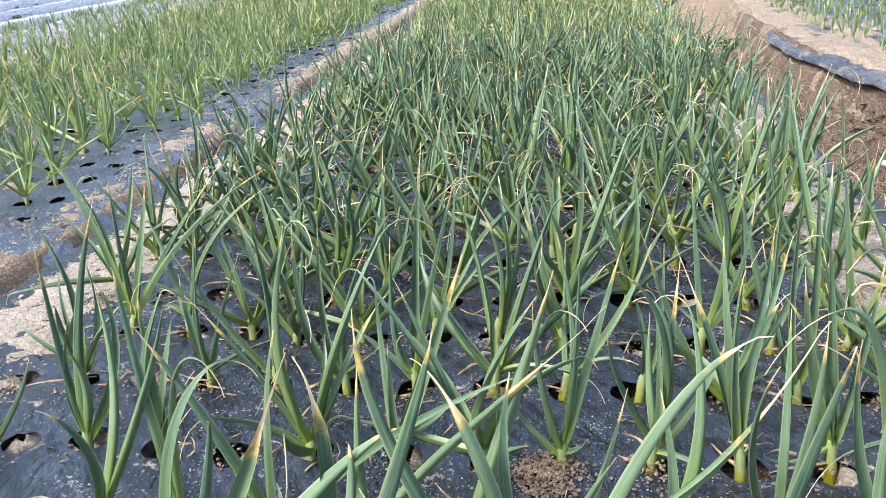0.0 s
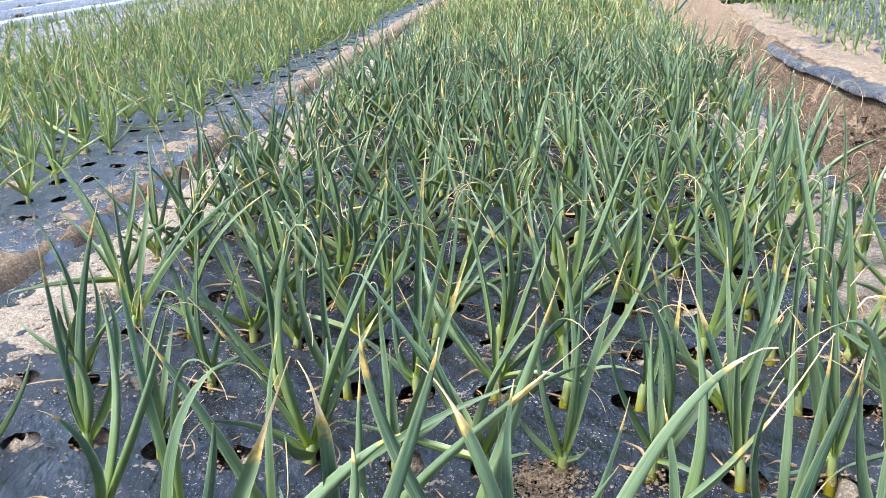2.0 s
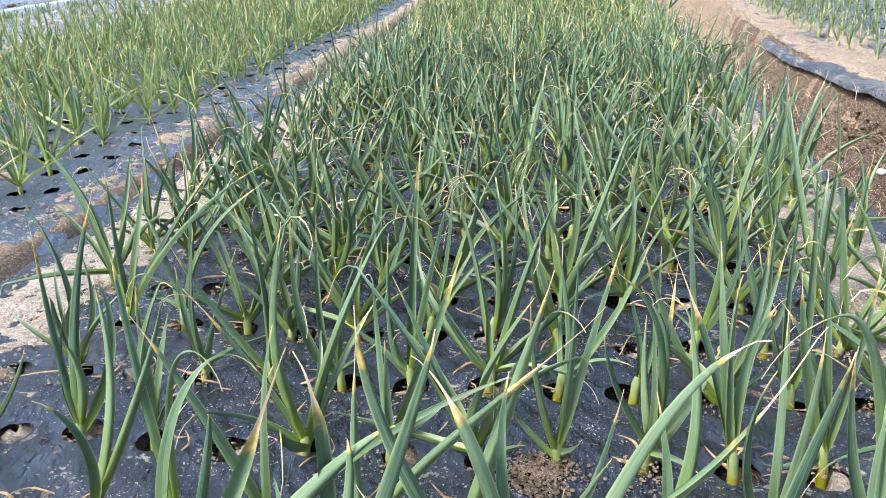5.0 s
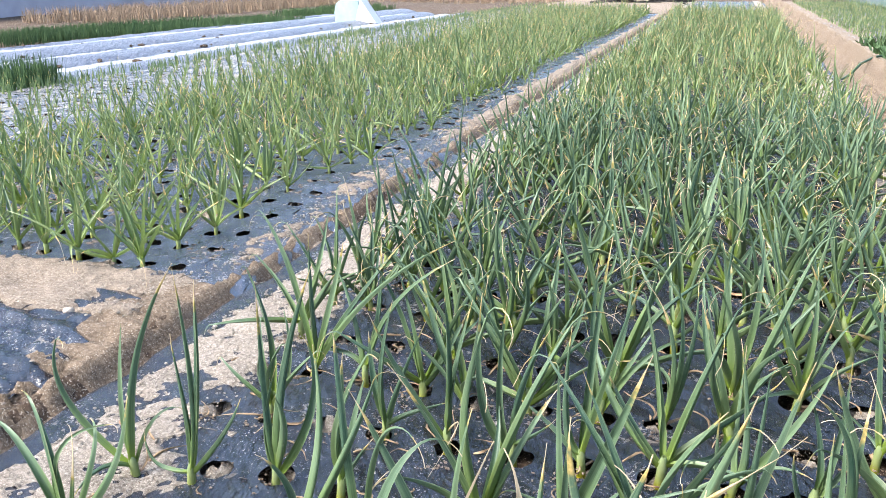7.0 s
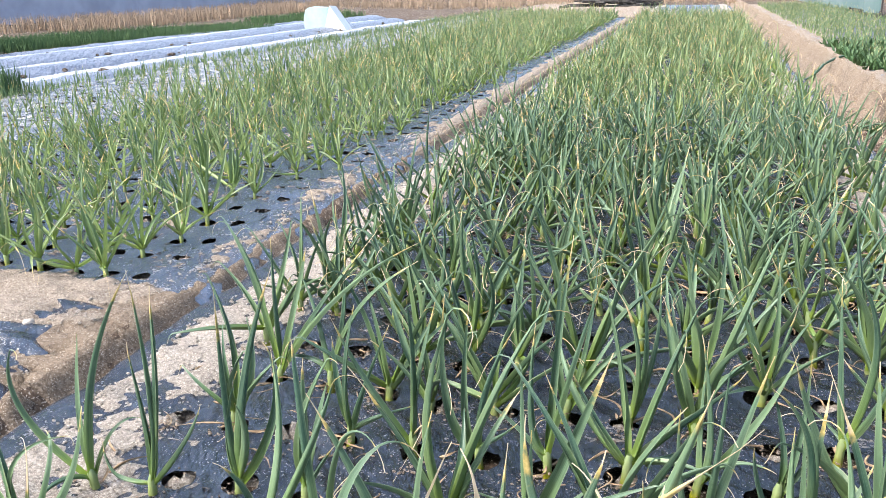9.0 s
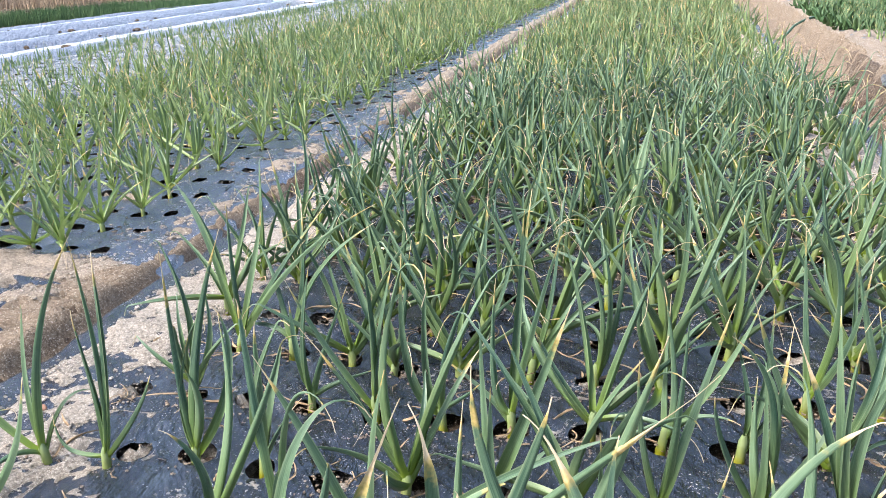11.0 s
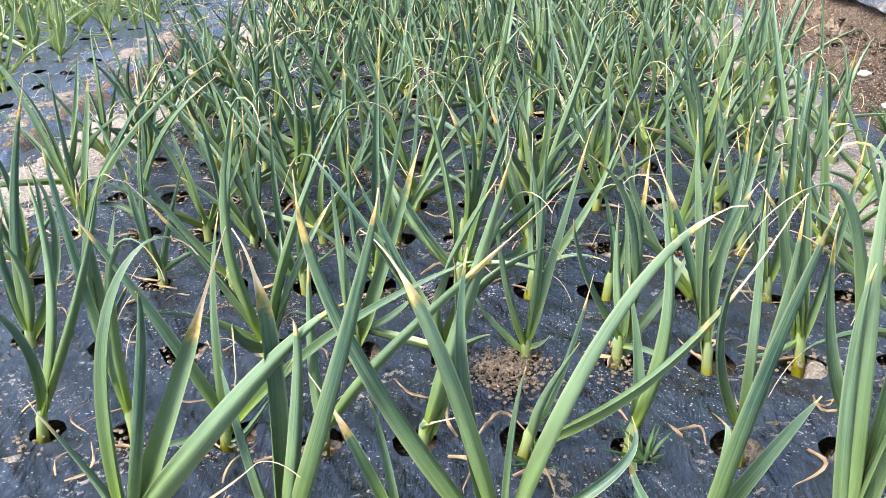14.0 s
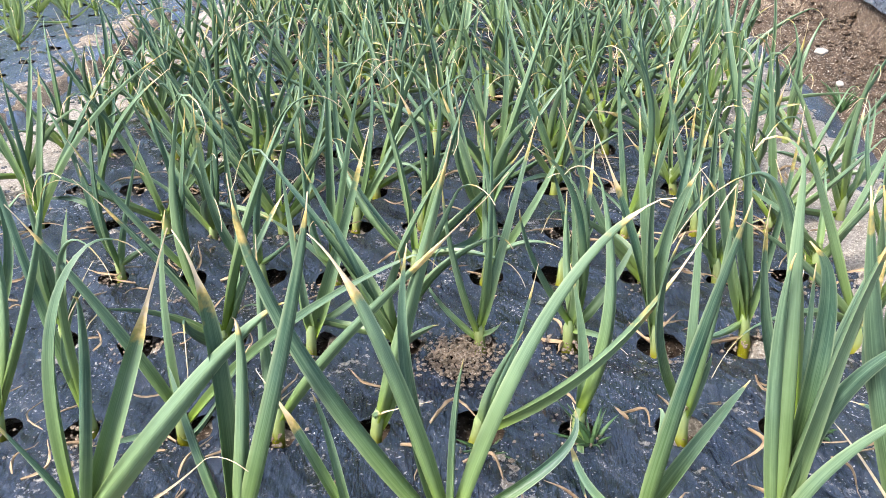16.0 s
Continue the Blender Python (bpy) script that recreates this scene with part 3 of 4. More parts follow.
shaped_garlic(0.54, 1.05, (-0.088, 0.002, 0.155, -0.141, 0.004, 0.224, 0.013, 0.9, 0), (-0.075, 0.011, 0.246, -0.098, 0.025, 0.44, 0.028, 0.1, 0), (-0.062, 0.036, 0.273, -0.099, 0.079, 0.462, 0.03, 0.05, 0), (-0.098, 0.007, 0.286, -0.14, 0.015, 0.49, 0.028, 0.05, 0))
shaped_garlic(-0.45, 1.27, (-0.06, -0.019, 0.221, -0.138, -0.042, 0.406, 0.023, 0.12, 0), (-0.063, -0.037, 0.018, -0.101, -0.083, 0.038, 0.011, 0.1, 0), (0.173, -0.001, 0.18, 0.377, -0.001, 0.308, 0.021, 0.12, 0.04), (0.011, 0.014, 0.2, 0.037, 0.032, 0.361, 0.017, 0, 0), (0.027, -0.002, 0.006, 0.135, -0.004, 0.165, 0.016, 0.05, 0))
shaped_garlic(-0.3, 1.27, (0.148, -0.023, 0.207, 0.355, -0.051, 0.44, 0.021, 0.2, 0), (-0.003, 0.016, 0.122, 0.006, 0.035, 0.317, 0.022, 0.1, 0), (-0.001, 0.022, 0.033, 0.064, 0.049, 0.078, 0.01, 0.6, 0))
shaped_garlic(-0.15, 1.27, (0.076, -0.025, 0.254, 0.141, -0.056, 0.49, 0.028, 0.08, 0), (0.054, -0.003, 0.157, 0.059, -0.007, 0.312, 0.018, 0.05, 0), (0.017, -0.011, 0.047, 0.092, -0.025, 0.08, 0.01, 0.5, 0))
shaped_garlic(0, 1.27, (0.209, -0.027, 0.203, 0.317, -0.059, 0.428, 0.023, 0.36, 0), (0.027, -0.023, 0.104, 0.072, -0.05, 0.218, 0.015, 0, 0), (0.053, 0.037, 0.11, 0.095, 0.083, 0.245, 0.016, 0.1, 0))
shaped_garlic(0.15, 1.27, (0.042, 0.031, 0.193, 0.028, 0.069, 0.361, 0.025, 0.1, 0.07), (0.002, -0.082, -0.004, 0.001, -0.181, 0.043, 0.012, 0.1, 0), (0.008, 0.019, 0.124, -0.013, 0.043, 0.258, 0.02, 0.05, 0))
shaped_garlic(0.3, 1.27, (-0.053, -0.037, 0.202, -0.041, -0.082, 0.367, 0.018, 0.05, 0), (0.008, 0.034, 0.192, 0.009, 0.075, 0.369, 0.02, 0.08, 0), (0.02, 0.003, 0.089, 0.031, 0.007, 0.135, 0.018, 0, 0), (-0.007, -0.028, 0.064, -0.036, -0.062, 0.032, 0.011, 0.8, 0), (0.022, -0.018, 0.225, 0.021, -0.04, 0.408, 0.018, 0.1, 0))
shaped_garlic(0.47, 1.29, (-0.059, -0.01, 0.318, -0.122, -0.022, 0.406, 0.021, 0.05, 0.13), (-0.071, -0.012, 0.173, -0.095, -0.027, 0.367, 0.024, 0.1, 0), (0.005, 0.038, 0.1, 0.016, 0.085, 0.223, 0.02, 0.05, 0))
shaped_garlic(0.6, 1.28, (-0.064, -0.006, 0.139, -0.072, -0.013, 0.316, 0.024, 0.1, 0), (-0.013, -0, 0.154, 0.025, -0, 0.243, 0.022, 0.1, 0), (-0.018, 0.037, 0.05, -0.056, 0.082, 0.175, 0.022, 0.05, 0), (-0.029, 0.015, 0.026, -0.071, 0.033, 0.032, 0.01, 0.3, 0))
shaped_garlic(-0.75, 1.5, (0.045, -0.009, 0.091, 0.107, -0.019, 0.176, 0.012, 0.3, 0), (0.021, -0.016, 0.196, 0.039, -0.035, 0.333, 0.022, 0.08, 0), (0.022, 0.025, 0.14, 0.04, 0.055, 0.238, 0.016, 0, 0), (0.016, -0.032, 0.172, 0.103, -0.071, 0.353, 0.024, 0.15, 0.03))
shaped_garlic(-0.3, 1.5, (0.07, -0.009, 0.191, 0.144, -0.019, 0.408, 0.027, 0.1, 0), (-0.012, 0.03, 0.137, -0.026, 0.068, 0.31, 0.022, 0.1, 0.03), (0.069, 0.034, 0.066, 0.105, 0.075, 0.088, 0.014, 0.1, 0), (0.009, -0.022, 0.122, 0.016, -0.048, 0.262, 0.016, 0, 0))
shaped_garlic(0, 1.5, (-0.035, -0.034, 0.183, -0.045, -0.076, 0.343, 0.016, 0.05, 0), (0.04, 0.023, 0.183, 0.098, 0.052, 0.392, 0.024, 0.1, 0), (-0.059, 0.01, 0.065, -0.091, 0.022, 0.119, 0.013, 0, 0), (0.02, -0.021, 0.04, 0.038, -0.047, 0.076, 0.01, 0, 0), (0.017, 0, 0.164, 0.027, 0.001, 0.37, 0.02, 0.1, 0.03))
shaped_garlic(0.15, 1.5, (-0.059, -0.035, 0.173, -0.082, -0.077, 0.288, 0.018, 0.05, 0), (0.02, 0.016, 0.155, 0.036, 0.036, 0.364, 0.02, 0.1, 0), (0.011, 0.002, 0.109, -0.002, 0.005, 0.302, 0.02, 0.12, 0.04), (0.047, -0.037, 0.04, 0.089, -0.083, 0.034, 0.011, 0.2, 0))
shaped_garlic(0.45, 1.52, (-0.061, -0.033, 0.211, -0.1, -0.074, 0.39, 0.024, 0.12, 0), (-0.02, 0.012, 0.198, -0.036, 0.026, 0.375, 0.026, 0.08, 0.05), (-0.052, -0.02, 0.017, -0.111, -0.043, 0.031, 0.013, 0, 0), (-0.034, -0, 0.184, -0.107, -0, 0.312, 0.018, 0.1, 0), (0.016, -0.013, 0.18, 0.025, -0.03, 0.419, 0.018, 0.1, 0))
shaped_garlic(-0.75, 1.74, (0.064, 0.011, 0.059, 0.154, 0.024, 0.097, 0.015, 0.05, 0), (0.031, 0.006, 0.118, 0.101, 0.012, 0.289, 0.018, 0.05, 0), (-0.027, 0.009, 0.135, -0.041, 0.021, 0.241, 0.018, 0.1, 0), (0.011, -0.035, 0.178, 0.061, -0.079, 0.366, 0.018, 0.05, 0))
shaped_garlic(-0.6, 1.74, (-0.099, -0.022, 0.172, -0.159, -0.049, 0.323, 0.019, 0.1, 0), (0.015, -0.035, 0.242, 0.023, -0.077, 0.388, 0.019, 0, 0), (0.017, -0.009, 0.167, 0.065, -0.021, 0.367, 0.02, 0.05, 0), (0.05, -0.083, 0.104, 0.019, -0.183, 0.038, 0.009, 0.95, 0))
shaped_garlic(-0.9, 1.5, (0.049, -0.031, 0.157, 0.058, -0.07, 0.249, 0.018, 0, 0), (0.038, 0.014, 0.271, 0.103, 0.03, 0.487, 0.021, 0.12, 0), (-0.013, -0.001, 0.125, 0.027, -0.002, 0.278, 0.018, 0, 0), (-0.008, 0, 0.185, -0.007, 0, 0.449, 0.022, 0.08, 0), (0.095, 0.008, 0.194, 0.077, 0.018, 0.336, 0.02, 0.05, 0))
shaped_garlic(-0.75, 1.27, (0.062, 0.035, 0.249, 0.041, 0.078, 0.415, 0.02, 0.06, 0), (0.124, 0.007, 0.258, 0.179, 0.016, 0.4, 0.018, 0.2, 0.06), (0.047, -0.033, 0.182, 0.007, -0.073, 0.285, 0.02, 0.1, 0))
shaped_garlic(-0.6, 1.28, (0.039, -0.029, 0.276, 0.104, -0.064, 0.36, 0.016, 0.1, 0.07), (-0.035, 0.016, 0.305, -0.054, 0.035, 0.454, 0.02, 0.1, 0), (0.008, -0.014, 0.167, 0.085, -0.032, 0.279, 0.014, 0.4, 0))
shaped_garlic(-0.3, 1.74, (0.008, 0.021, 0.231, 0.034, 0.046, 0.506, 0.022, 0.05, 0), (-0.037, 0.001, 0.114, -0.031, 0.002, 0.334, 0.02, 0.05, 0), (0.041, -0.01, 0.22, 0.098, -0.022, 0.432, 0.018, 0.3, 0.04), (-0.056, 0.019, 0.064, -0.164, 0.043, 0.129, 0.014, 0.1, 0))
shaped_garlic(-0.45, 1.74, (-0.024, -0.026, 0.151, -0.003, -0.057, 0.402, 0.022, 0.06, 0), (0.017, -0.017, 0.173, 0.084, -0.039, 0.339, 0.02, 0.05, 0), (-0.064, -0.017, 0.133, -0.06, -0.037, 0.396, 0.022, 0.05, 0), (0.04, -0.007, 0.065, 0.094, -0.015, 0.122, 0.012, 0.1, 0))
shaped_garlic(-0.3, 1.97, (0.043, 0.033, 0.166, 0.057, 0.073, 0.342, 0.018, 0.2, 0.03), (-0.023, 0.025, 0.169, -0.02, 0.056, 0.387, 0.02, 0.05, 0), (0.066, 0.026, 0.127, 0.112, 0.058, 0.211, 0.014, 0.2, 0.04), (0.102, 0.011, 0.161, 0.204, 0.024, 0.211, 0.014, 0.05, 0))
shaped_garlic(-0.15, 1.97, (0.009, -0.04, 0.236, -0.075, -0.089, 0.395, 0.015, 0.35, 0), (0.03, -0.017, 0.174, 0.013, -0.038, 0.357, 0.017, 0.05, 0.03), (0.048, 0, 0.18, 0.052, 0, 0.363, 0.018, 0.05, 0), (-0.013, 0.032, 0.124, -0.137, 0.072, 0.106, 0.012, 0.1, 0))
shaped_garlic(0, 1.74, (0.02, -0.011, 0.139, -0.012, -0.025, 0.349, 0.02, 0.05, 0), (0.101, 0.004, 0.157, 0.162, 0.009, 0.312, 0.02, 0.05, 0), (0.003, 0.028, 0.105, 0.004, 0.063, 0.298, 0.018, 0.1, 0), (0.069, -0.013, 0.079, 0.144, -0.029, 0.077, 0.012, 0.1, 0))
shaped_garlic(0.15, 1.74, (0.021, 0.02, 0.037, 0.089, 0.045, 0.05, 0.012, 0.05, 0), (0.006, 0.008, 0.119, -0.029, 0.017, 0.258, 0.016, 0, 0), (0.031, 0.002, 0.135, 0.035, 0.005, 0.321, 0.018, 0.05, 0), (0.04, 0.011, 0.068, 0.08, 0.023, 0.161, 0.018, 0.1, 0))
shaped_garlic(0.16, 1.52, (0.016, -0.001, 0.198, -0.012, -0.003, 0.3, 0.018, 0.2, 0.04), (0, -0.031, 0.256, -0.073, -0.07, 0.382, 0.018, 0.08, 0), (-0.011, 0.032, 0.123, -0.012, 0.071, 0.245, 0.018, 0.05, 0), (0.067, 0.038, 0.088, 0.124, 0.085, 0.197, 0.018, 0.05, 0))
shaped_garlic(0.3, 1.5, (-0.055, 0.027, 0.216, -0.12, 0.06, 0.387, 0.02, 0.3, 0), (-0.028, -0.012, 0.207, -0.026, -0.026, 0.38, 0.02, 0.05, 0), (0.003, 0.011, 0.205, 0.056, 0.024, 0.32, 0.02, 0.15, 0), (-0.033, 0.022, 0.24, -0.048, 0.049, 0.406, 0.02, 0.05, 0))
shaped_garlic(0.3, 1.97, (0.038, -0.035, 0.247, -0.025, -0.079, 0.445, 0.022, 0.08, 0.04), (-0.011, 0.023, 0.171, -0.031, 0.052, 0.392, 0.02, 0.05, 0), (0.056, -0.034, 0.157, 0.075, -0.075, 0.38, 0.02, 0.1, 0), (-0.009, 0.036, 0.042, -0.093, 0.079, 0.106, 0.013, 0.1, 0))
shaped_garlic(0.45, 1.74, (-0.034, -0.021, 0.174, -0.044, -0.047, 0.413, 0.022, 0.12, 0.05), (-0.037, 0.038, 0.132, -0.073, 0.083, 0.301, 0.02, 0.05, 0), (0.004, -0.022, 0.186, -0.023, -0.048, 0.473, 0.024, 0.1, 0.04), (0.001, 0.003, 0.078, 0.078, 0.006, 0.126, 0.016, 0.05, 0), (-0.062, -0.045, 0.092, -0.149, -0.1, 0.038, 0.012, 0.05, 0))
shaped_garlic(0.45, 1.97, (0.003, 0.039, 0.138, 0.017, 0.088, 0.366, 0.02, 0.12, 0.03), (-0.039, 0.017, 0.161, -0.083, 0.037, 0.346, 0.02, 0.05, 0), (0.039, 0.027, 0.104, 0.079, 0.06, 0.248, 0.018, 0.05, 0), (-0.015, -0.009, 0.093, -0.019, -0.019, 0.177, 0.01, 0.5, 0))
shaped_garlic(-1.05, 1.97, (0.127, 0.02, 0.213, 0.279, 0.045, 0.414, 0.021, 0.16, 0), (0.181, -0.009, 0.246, 0.406, -0.021, 0.412, 0.019, 0.05, 0), (-0.012, 0.035, 0.193, -0.03, 0.077, 0.362, 0.019, 0.05, 0), (-0.056, 0.022, 0.27, -0.144, 0.049, 0.417, 0.021, 0.06, 0.03), (0.073, -0.01, 0.225, 0.117, -0.022, 0.38, 0.022, 0.05, 0))
shaped_garlic(-0.9, 1.97, (0.037, 0.023, 0.197, 0.038, 0.051, 0.397, 0.02, 0.1, 0), (0.102, -0.035, 0.235, 0.273, -0.078, 0.388, 0.018, 0.1, 0), (-0.039, 0.034, 0.163, -0.11, 0.077, 0.279, 0.018, 0.05, 0), (-0.063, 0.016, 0.067, -0.182, 0.035, 0.041, 0.014, 0.1, 0))
shaped_garlic(-1.2, 1.44, (-0.136, -0.014, 0.168, -0.127, -0.031, 0.31, 0.02, 0.02, 0.03), (0.026, 0.012, 0.261, 0.134, 0.026, 0.484, 0.022, 0.08, 0), (-0.029, 0.023, 0.182, -0.031, 0.051, 0.325, 0.015, 0, 0), (-0.029, -0.071, 0.052, -0.022, -0.157, 0.041, 0.013, 0.05, 0), (0.031, 0.031, 0.115, 0.069, 0.07, 0.137, 0.011, 0.1, 0.06))
shaped_garlic(-1.07, 1.45, (0.032, -0.007, 0.223, 0.024, -0.015, 0.496, 0.018, 0.08, 0), (0.057, -0.015, 0.28, 0.085, -0.032, 0.472, 0.016, 0.1, 0), (0.098, -0.01, 0.134, 0.155, -0.023, 0.232, 0.015, 0.05, 0), (0.018, -0.018, 0.188, 0.023, -0.039, 0.358, 0.016, 0.05, 0), (-0.076, -0.002, 0.03, -0.099, -0.004, 0.108, 0.012, 0.1, 0))
shaped_garlic(-1.18, 1.22, (-0.091, 0.021, 0.158, -0.196, 0.046, 0.2, 0.02, 0.05, 0), (-0.046, 0.03, 0.197, -0.125, 0.067, 0.259, 0.018, 0.05, 0), (0.032, 0.011, 0.187, 0.016, 0.024, 0.233, 0.01, 0.7, 0), (-0.012, 0.023, 0.171, 0.09, 0.051, 0.23, 0.013, 0.3, 0.02), (0.053, 0.038, 0.175, 0.013, 0.085, 0.213, 0.014, 0.05, 0), (0.116, 0.013, 0.167, 0.157, 0.029, 0.312, 0.02, 0.05, 0))

for i, j in ((0, 0), (5, 2), (3, 3)):
    TAKEN.add((i + 4, j + 4))
NEAR, FAR = [], []
rnd = random.Random(7)
for r in range(int((22.0 - 0.58) / STEP_Y)):
    for c in range(15):
        x, y = MAIN_COL0 + c * STEP_X, 0.58 + r * STEP_Y
        if x > 0.80 or rnd.random() < (0.24 if x < -0.5 and y < 3.6 else 0.06) or (c, r) in TAKEN or y < 1.4:
            continue
        px, py = x + rnd.gauss(0, 0.012), y + rnd.gauss(0, 0.012)
        (NEAR if y < 5.8 else FAR).append((px, py))
for k, (x, y) in enumerate(NEAR):
    garlic(x, y, seed=k + 100, stem=0.048 + 0.035 * ((k * 37) % 10) / 10)
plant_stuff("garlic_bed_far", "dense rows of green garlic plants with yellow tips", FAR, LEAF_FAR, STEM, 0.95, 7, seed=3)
LEFT = []
for r in range(7, int((23.4 - 1.04) / STEP_Y)):
    for c in range(17):
        if rnd.random() < (0.12 if c < 16 else 0.93):
            continue
        LEFT.append((-4.35 + c * STEP_X + rnd.gauss(0, 0.012), 1.04 + r * STEP_Y + rnd.gauss(0, 0.012)))
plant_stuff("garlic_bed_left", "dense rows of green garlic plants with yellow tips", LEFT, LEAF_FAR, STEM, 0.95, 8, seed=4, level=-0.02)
SMALL, RIGHT = [], []
for r in range(int(26 / STEP_Y)):
    for c in range(12):
        if rnd.random() < 0.7:
            SMALL.append((-6.6 + c * STEP_X + rnd.gauss(0, 0.01), 3.0 + r * STEP_Y))
        if rnd.random() < 0.97:
            RIGHT.append((1.75 + c * STEP_X + rnd.gauss(0, 0.01), 3.0 + r * STEP_Y))
plant_stuff("young_onions_left", "thin young onion plants in grey film", SMALL, YOUNG, STEM, 1.0, 5, young_leaves, -0.04, 5, "onion plants")
plant_stuff("young_onions_right", "thin young onion plants in dusty film", RIGHT, YOUNG, STEM, 1.05, 5, young_leaves, 0.07, 6, "onion plants")


# ---- build: soil crumbs and litter ----
GOLD = (1 + 5 ** 0.5) / 2
ICO_V = [Vector(v).normalized() for v in ((-1, GOLD, 0), (1, GOLD, 0), (-1, -GOLD, 0), (1, -GOLD, 0), (0, -1, GOLD), (0, 1, GOLD), (0, -1, -GOLD), (0, 1, -GOLD), (GOLD, 0, -1), (GOLD, 0, 1), (-GOLD, 0, -1), (-GOLD, 0, 1))]
ICO_F = [(a, b, c) for a in range(12) for b in range(a + 1, 12) for c in range(b + 1, 12) if all((ICO_V[p] - ICO_V[q]).length < 1.1 for p, q in ((a, b), (b, c), (a, c)))]
ICO_F = [f if (ICO_V[f[1]] - ICO_V[f[0]]).cross(ICO_V[f[2]] - ICO_V[f[0]]).dot(ICO_V[f[0]]) > 0 else (f[0], f[2], f[1]) for f in ICO_F]


def crumbs(name, label, spots, mat, seed, smooth_shade=False):
    """Loose clods and grains; spots: place, height and size of each."""
    rnd = random.Random(seed)
    soup = Soup()
    for x, y, z, s in spots:
        sx, sy, sz = s * rnd.uniform(0.6, 1.4), s * rnd.uniform(0.6, 1.4), s * rnd.uniform(0.4, 0.8)
        soup.add([(x + v.x * sx * rnd.uniform(0.7, 1.2), y + v.y * sy * rnd.uniform(0.7, 1.2), z + v.z * sz * rnd.uniform(0.7, 1.2)) for v in ICO_V], ICO_F)
    return tagged(soup.build(name, mat, smooth=smooth_shade), label, "soil", kind="stuff")


rnd = random.Random(31)
bank = []
for k in range(7500):
    y = 2.2 + 20 * rnd.random() ** 1.7
    x = right_edge(y) - 0.05 - 0.30 * rnd.random() ** 1.3
    bank.append((x, y, land(x, y) - 0.012, rnd.choice((0.003, 0.004, 0.005, 0.007, 0.011))))
for k in range(520):
    y = 2.2 + 18 * rnd.random() ** 1.5
    x = right_edge(y) - 0.14 + rnd.gauss(0, 0.05)
    bank.append((x, y, land(x, y) - 0.012, rnd.uniform(0.010, 0.024)))
crumbs("clods_bank", "crumbly brown clods on the furrow bank", bank, SOIL, 1)
grains = []
for k in range(11000):
    y = 1.0 + 5 * rnd.random() ** 1.5
    side = rnd.random()
    if side < 0.55:
        x = -1.47 + 0.30 * rnd.random() ** 1.2 if side < 0.3 else rnd.uniform(0.66, 0.93)
        z = lift(x, y) + 0.006
    else:
        x = rnd.uniform(-2.0, -1.62)
        if left_cover(x, y) < -0.12 and rnd.random() < 0.85:
            continue
        z = left_level(x, y) + lift(x, y) + 0.006
    grains.append((x, y, z, rnd.choice((0.002, 0.003, 0.003, 0.004, 0.006))))
crumbs("grains_edge", "pale sand grains and small stones along the film edges", grains, SAND, 2)
spill = []
for k in range(420):
    c, r = rnd.randrange(0, 14), rnd.randrange(2, 16)
    cx, cy = MAIN_COL0 + c * STEP_X + rnd.gauss(0, 0.015), 0.58 + r * STEP_Y - 0.03 + rnd.gauss(0, 0.02)
    for n in range(rnd.randrange(6, 30)):
        x, y = cx + rnd.gauss(0, 0.025), cy + rnd.gauss(0, 0.022)
        spill.append((x, y, lift(x, y) + 0.004, rnd.choice((0.001, 0.0014, 0.002, 0.003, 0.004))))
for n in range(1100):
    x, y = -0.035 + rnd.gauss(0, 0.035), 1.455 + rnd.gauss(0, 0.034)
    spill.append((x, y, lift(x, y) + 0.003 + 0.010 * rnd.random(), rnd.choice((0.0012, 0.0016, 0.002, 0.003, 0.0045))))
crumbs("crumbs_holes", "brown soil crumbs spilled round the planting holes", spill, soil_material("damp crumb soil", (0.10, 0.070, 0.048), (0.21, 0.152, 0.108), (0.36, 0.285, 0.215), 200.0), 3)
litter = Soup()
for k in range(620):
    if k % 3:
        x = MAIN_COL0 + rnd.randrange(0, 14) * STEP_X + rnd.gauss(0, 0.04)
        y = 0.58 + rnd.randrange(2, 18) * STEP_Y + rnd.gauss(0, 0.04)
    else:
        x, y = rnd.uniform(-1.3, 0.85), 1.0 + 4.0 * rnd.random() ** 1.5
    v, f, u = blade(rnd.uniform(0, 6.28), rnd.uniform(0.02, 0.10), rnd.uniform(0.004, 0.02), rnd.uniform(0.02, 0.18), rnd.uniform(0.002, 0.006), 0, h0=0.005, segs=8, side=rnd.uniform(-0.7, 0.7), base=(x, y, lift(x, y) + 0.002))
    litter.add(v, f, u)
tagged(litter.build("leaf_litter", DRY), "dry tan leaf scraps lying on the film", "leaf litter", kind="stuff")



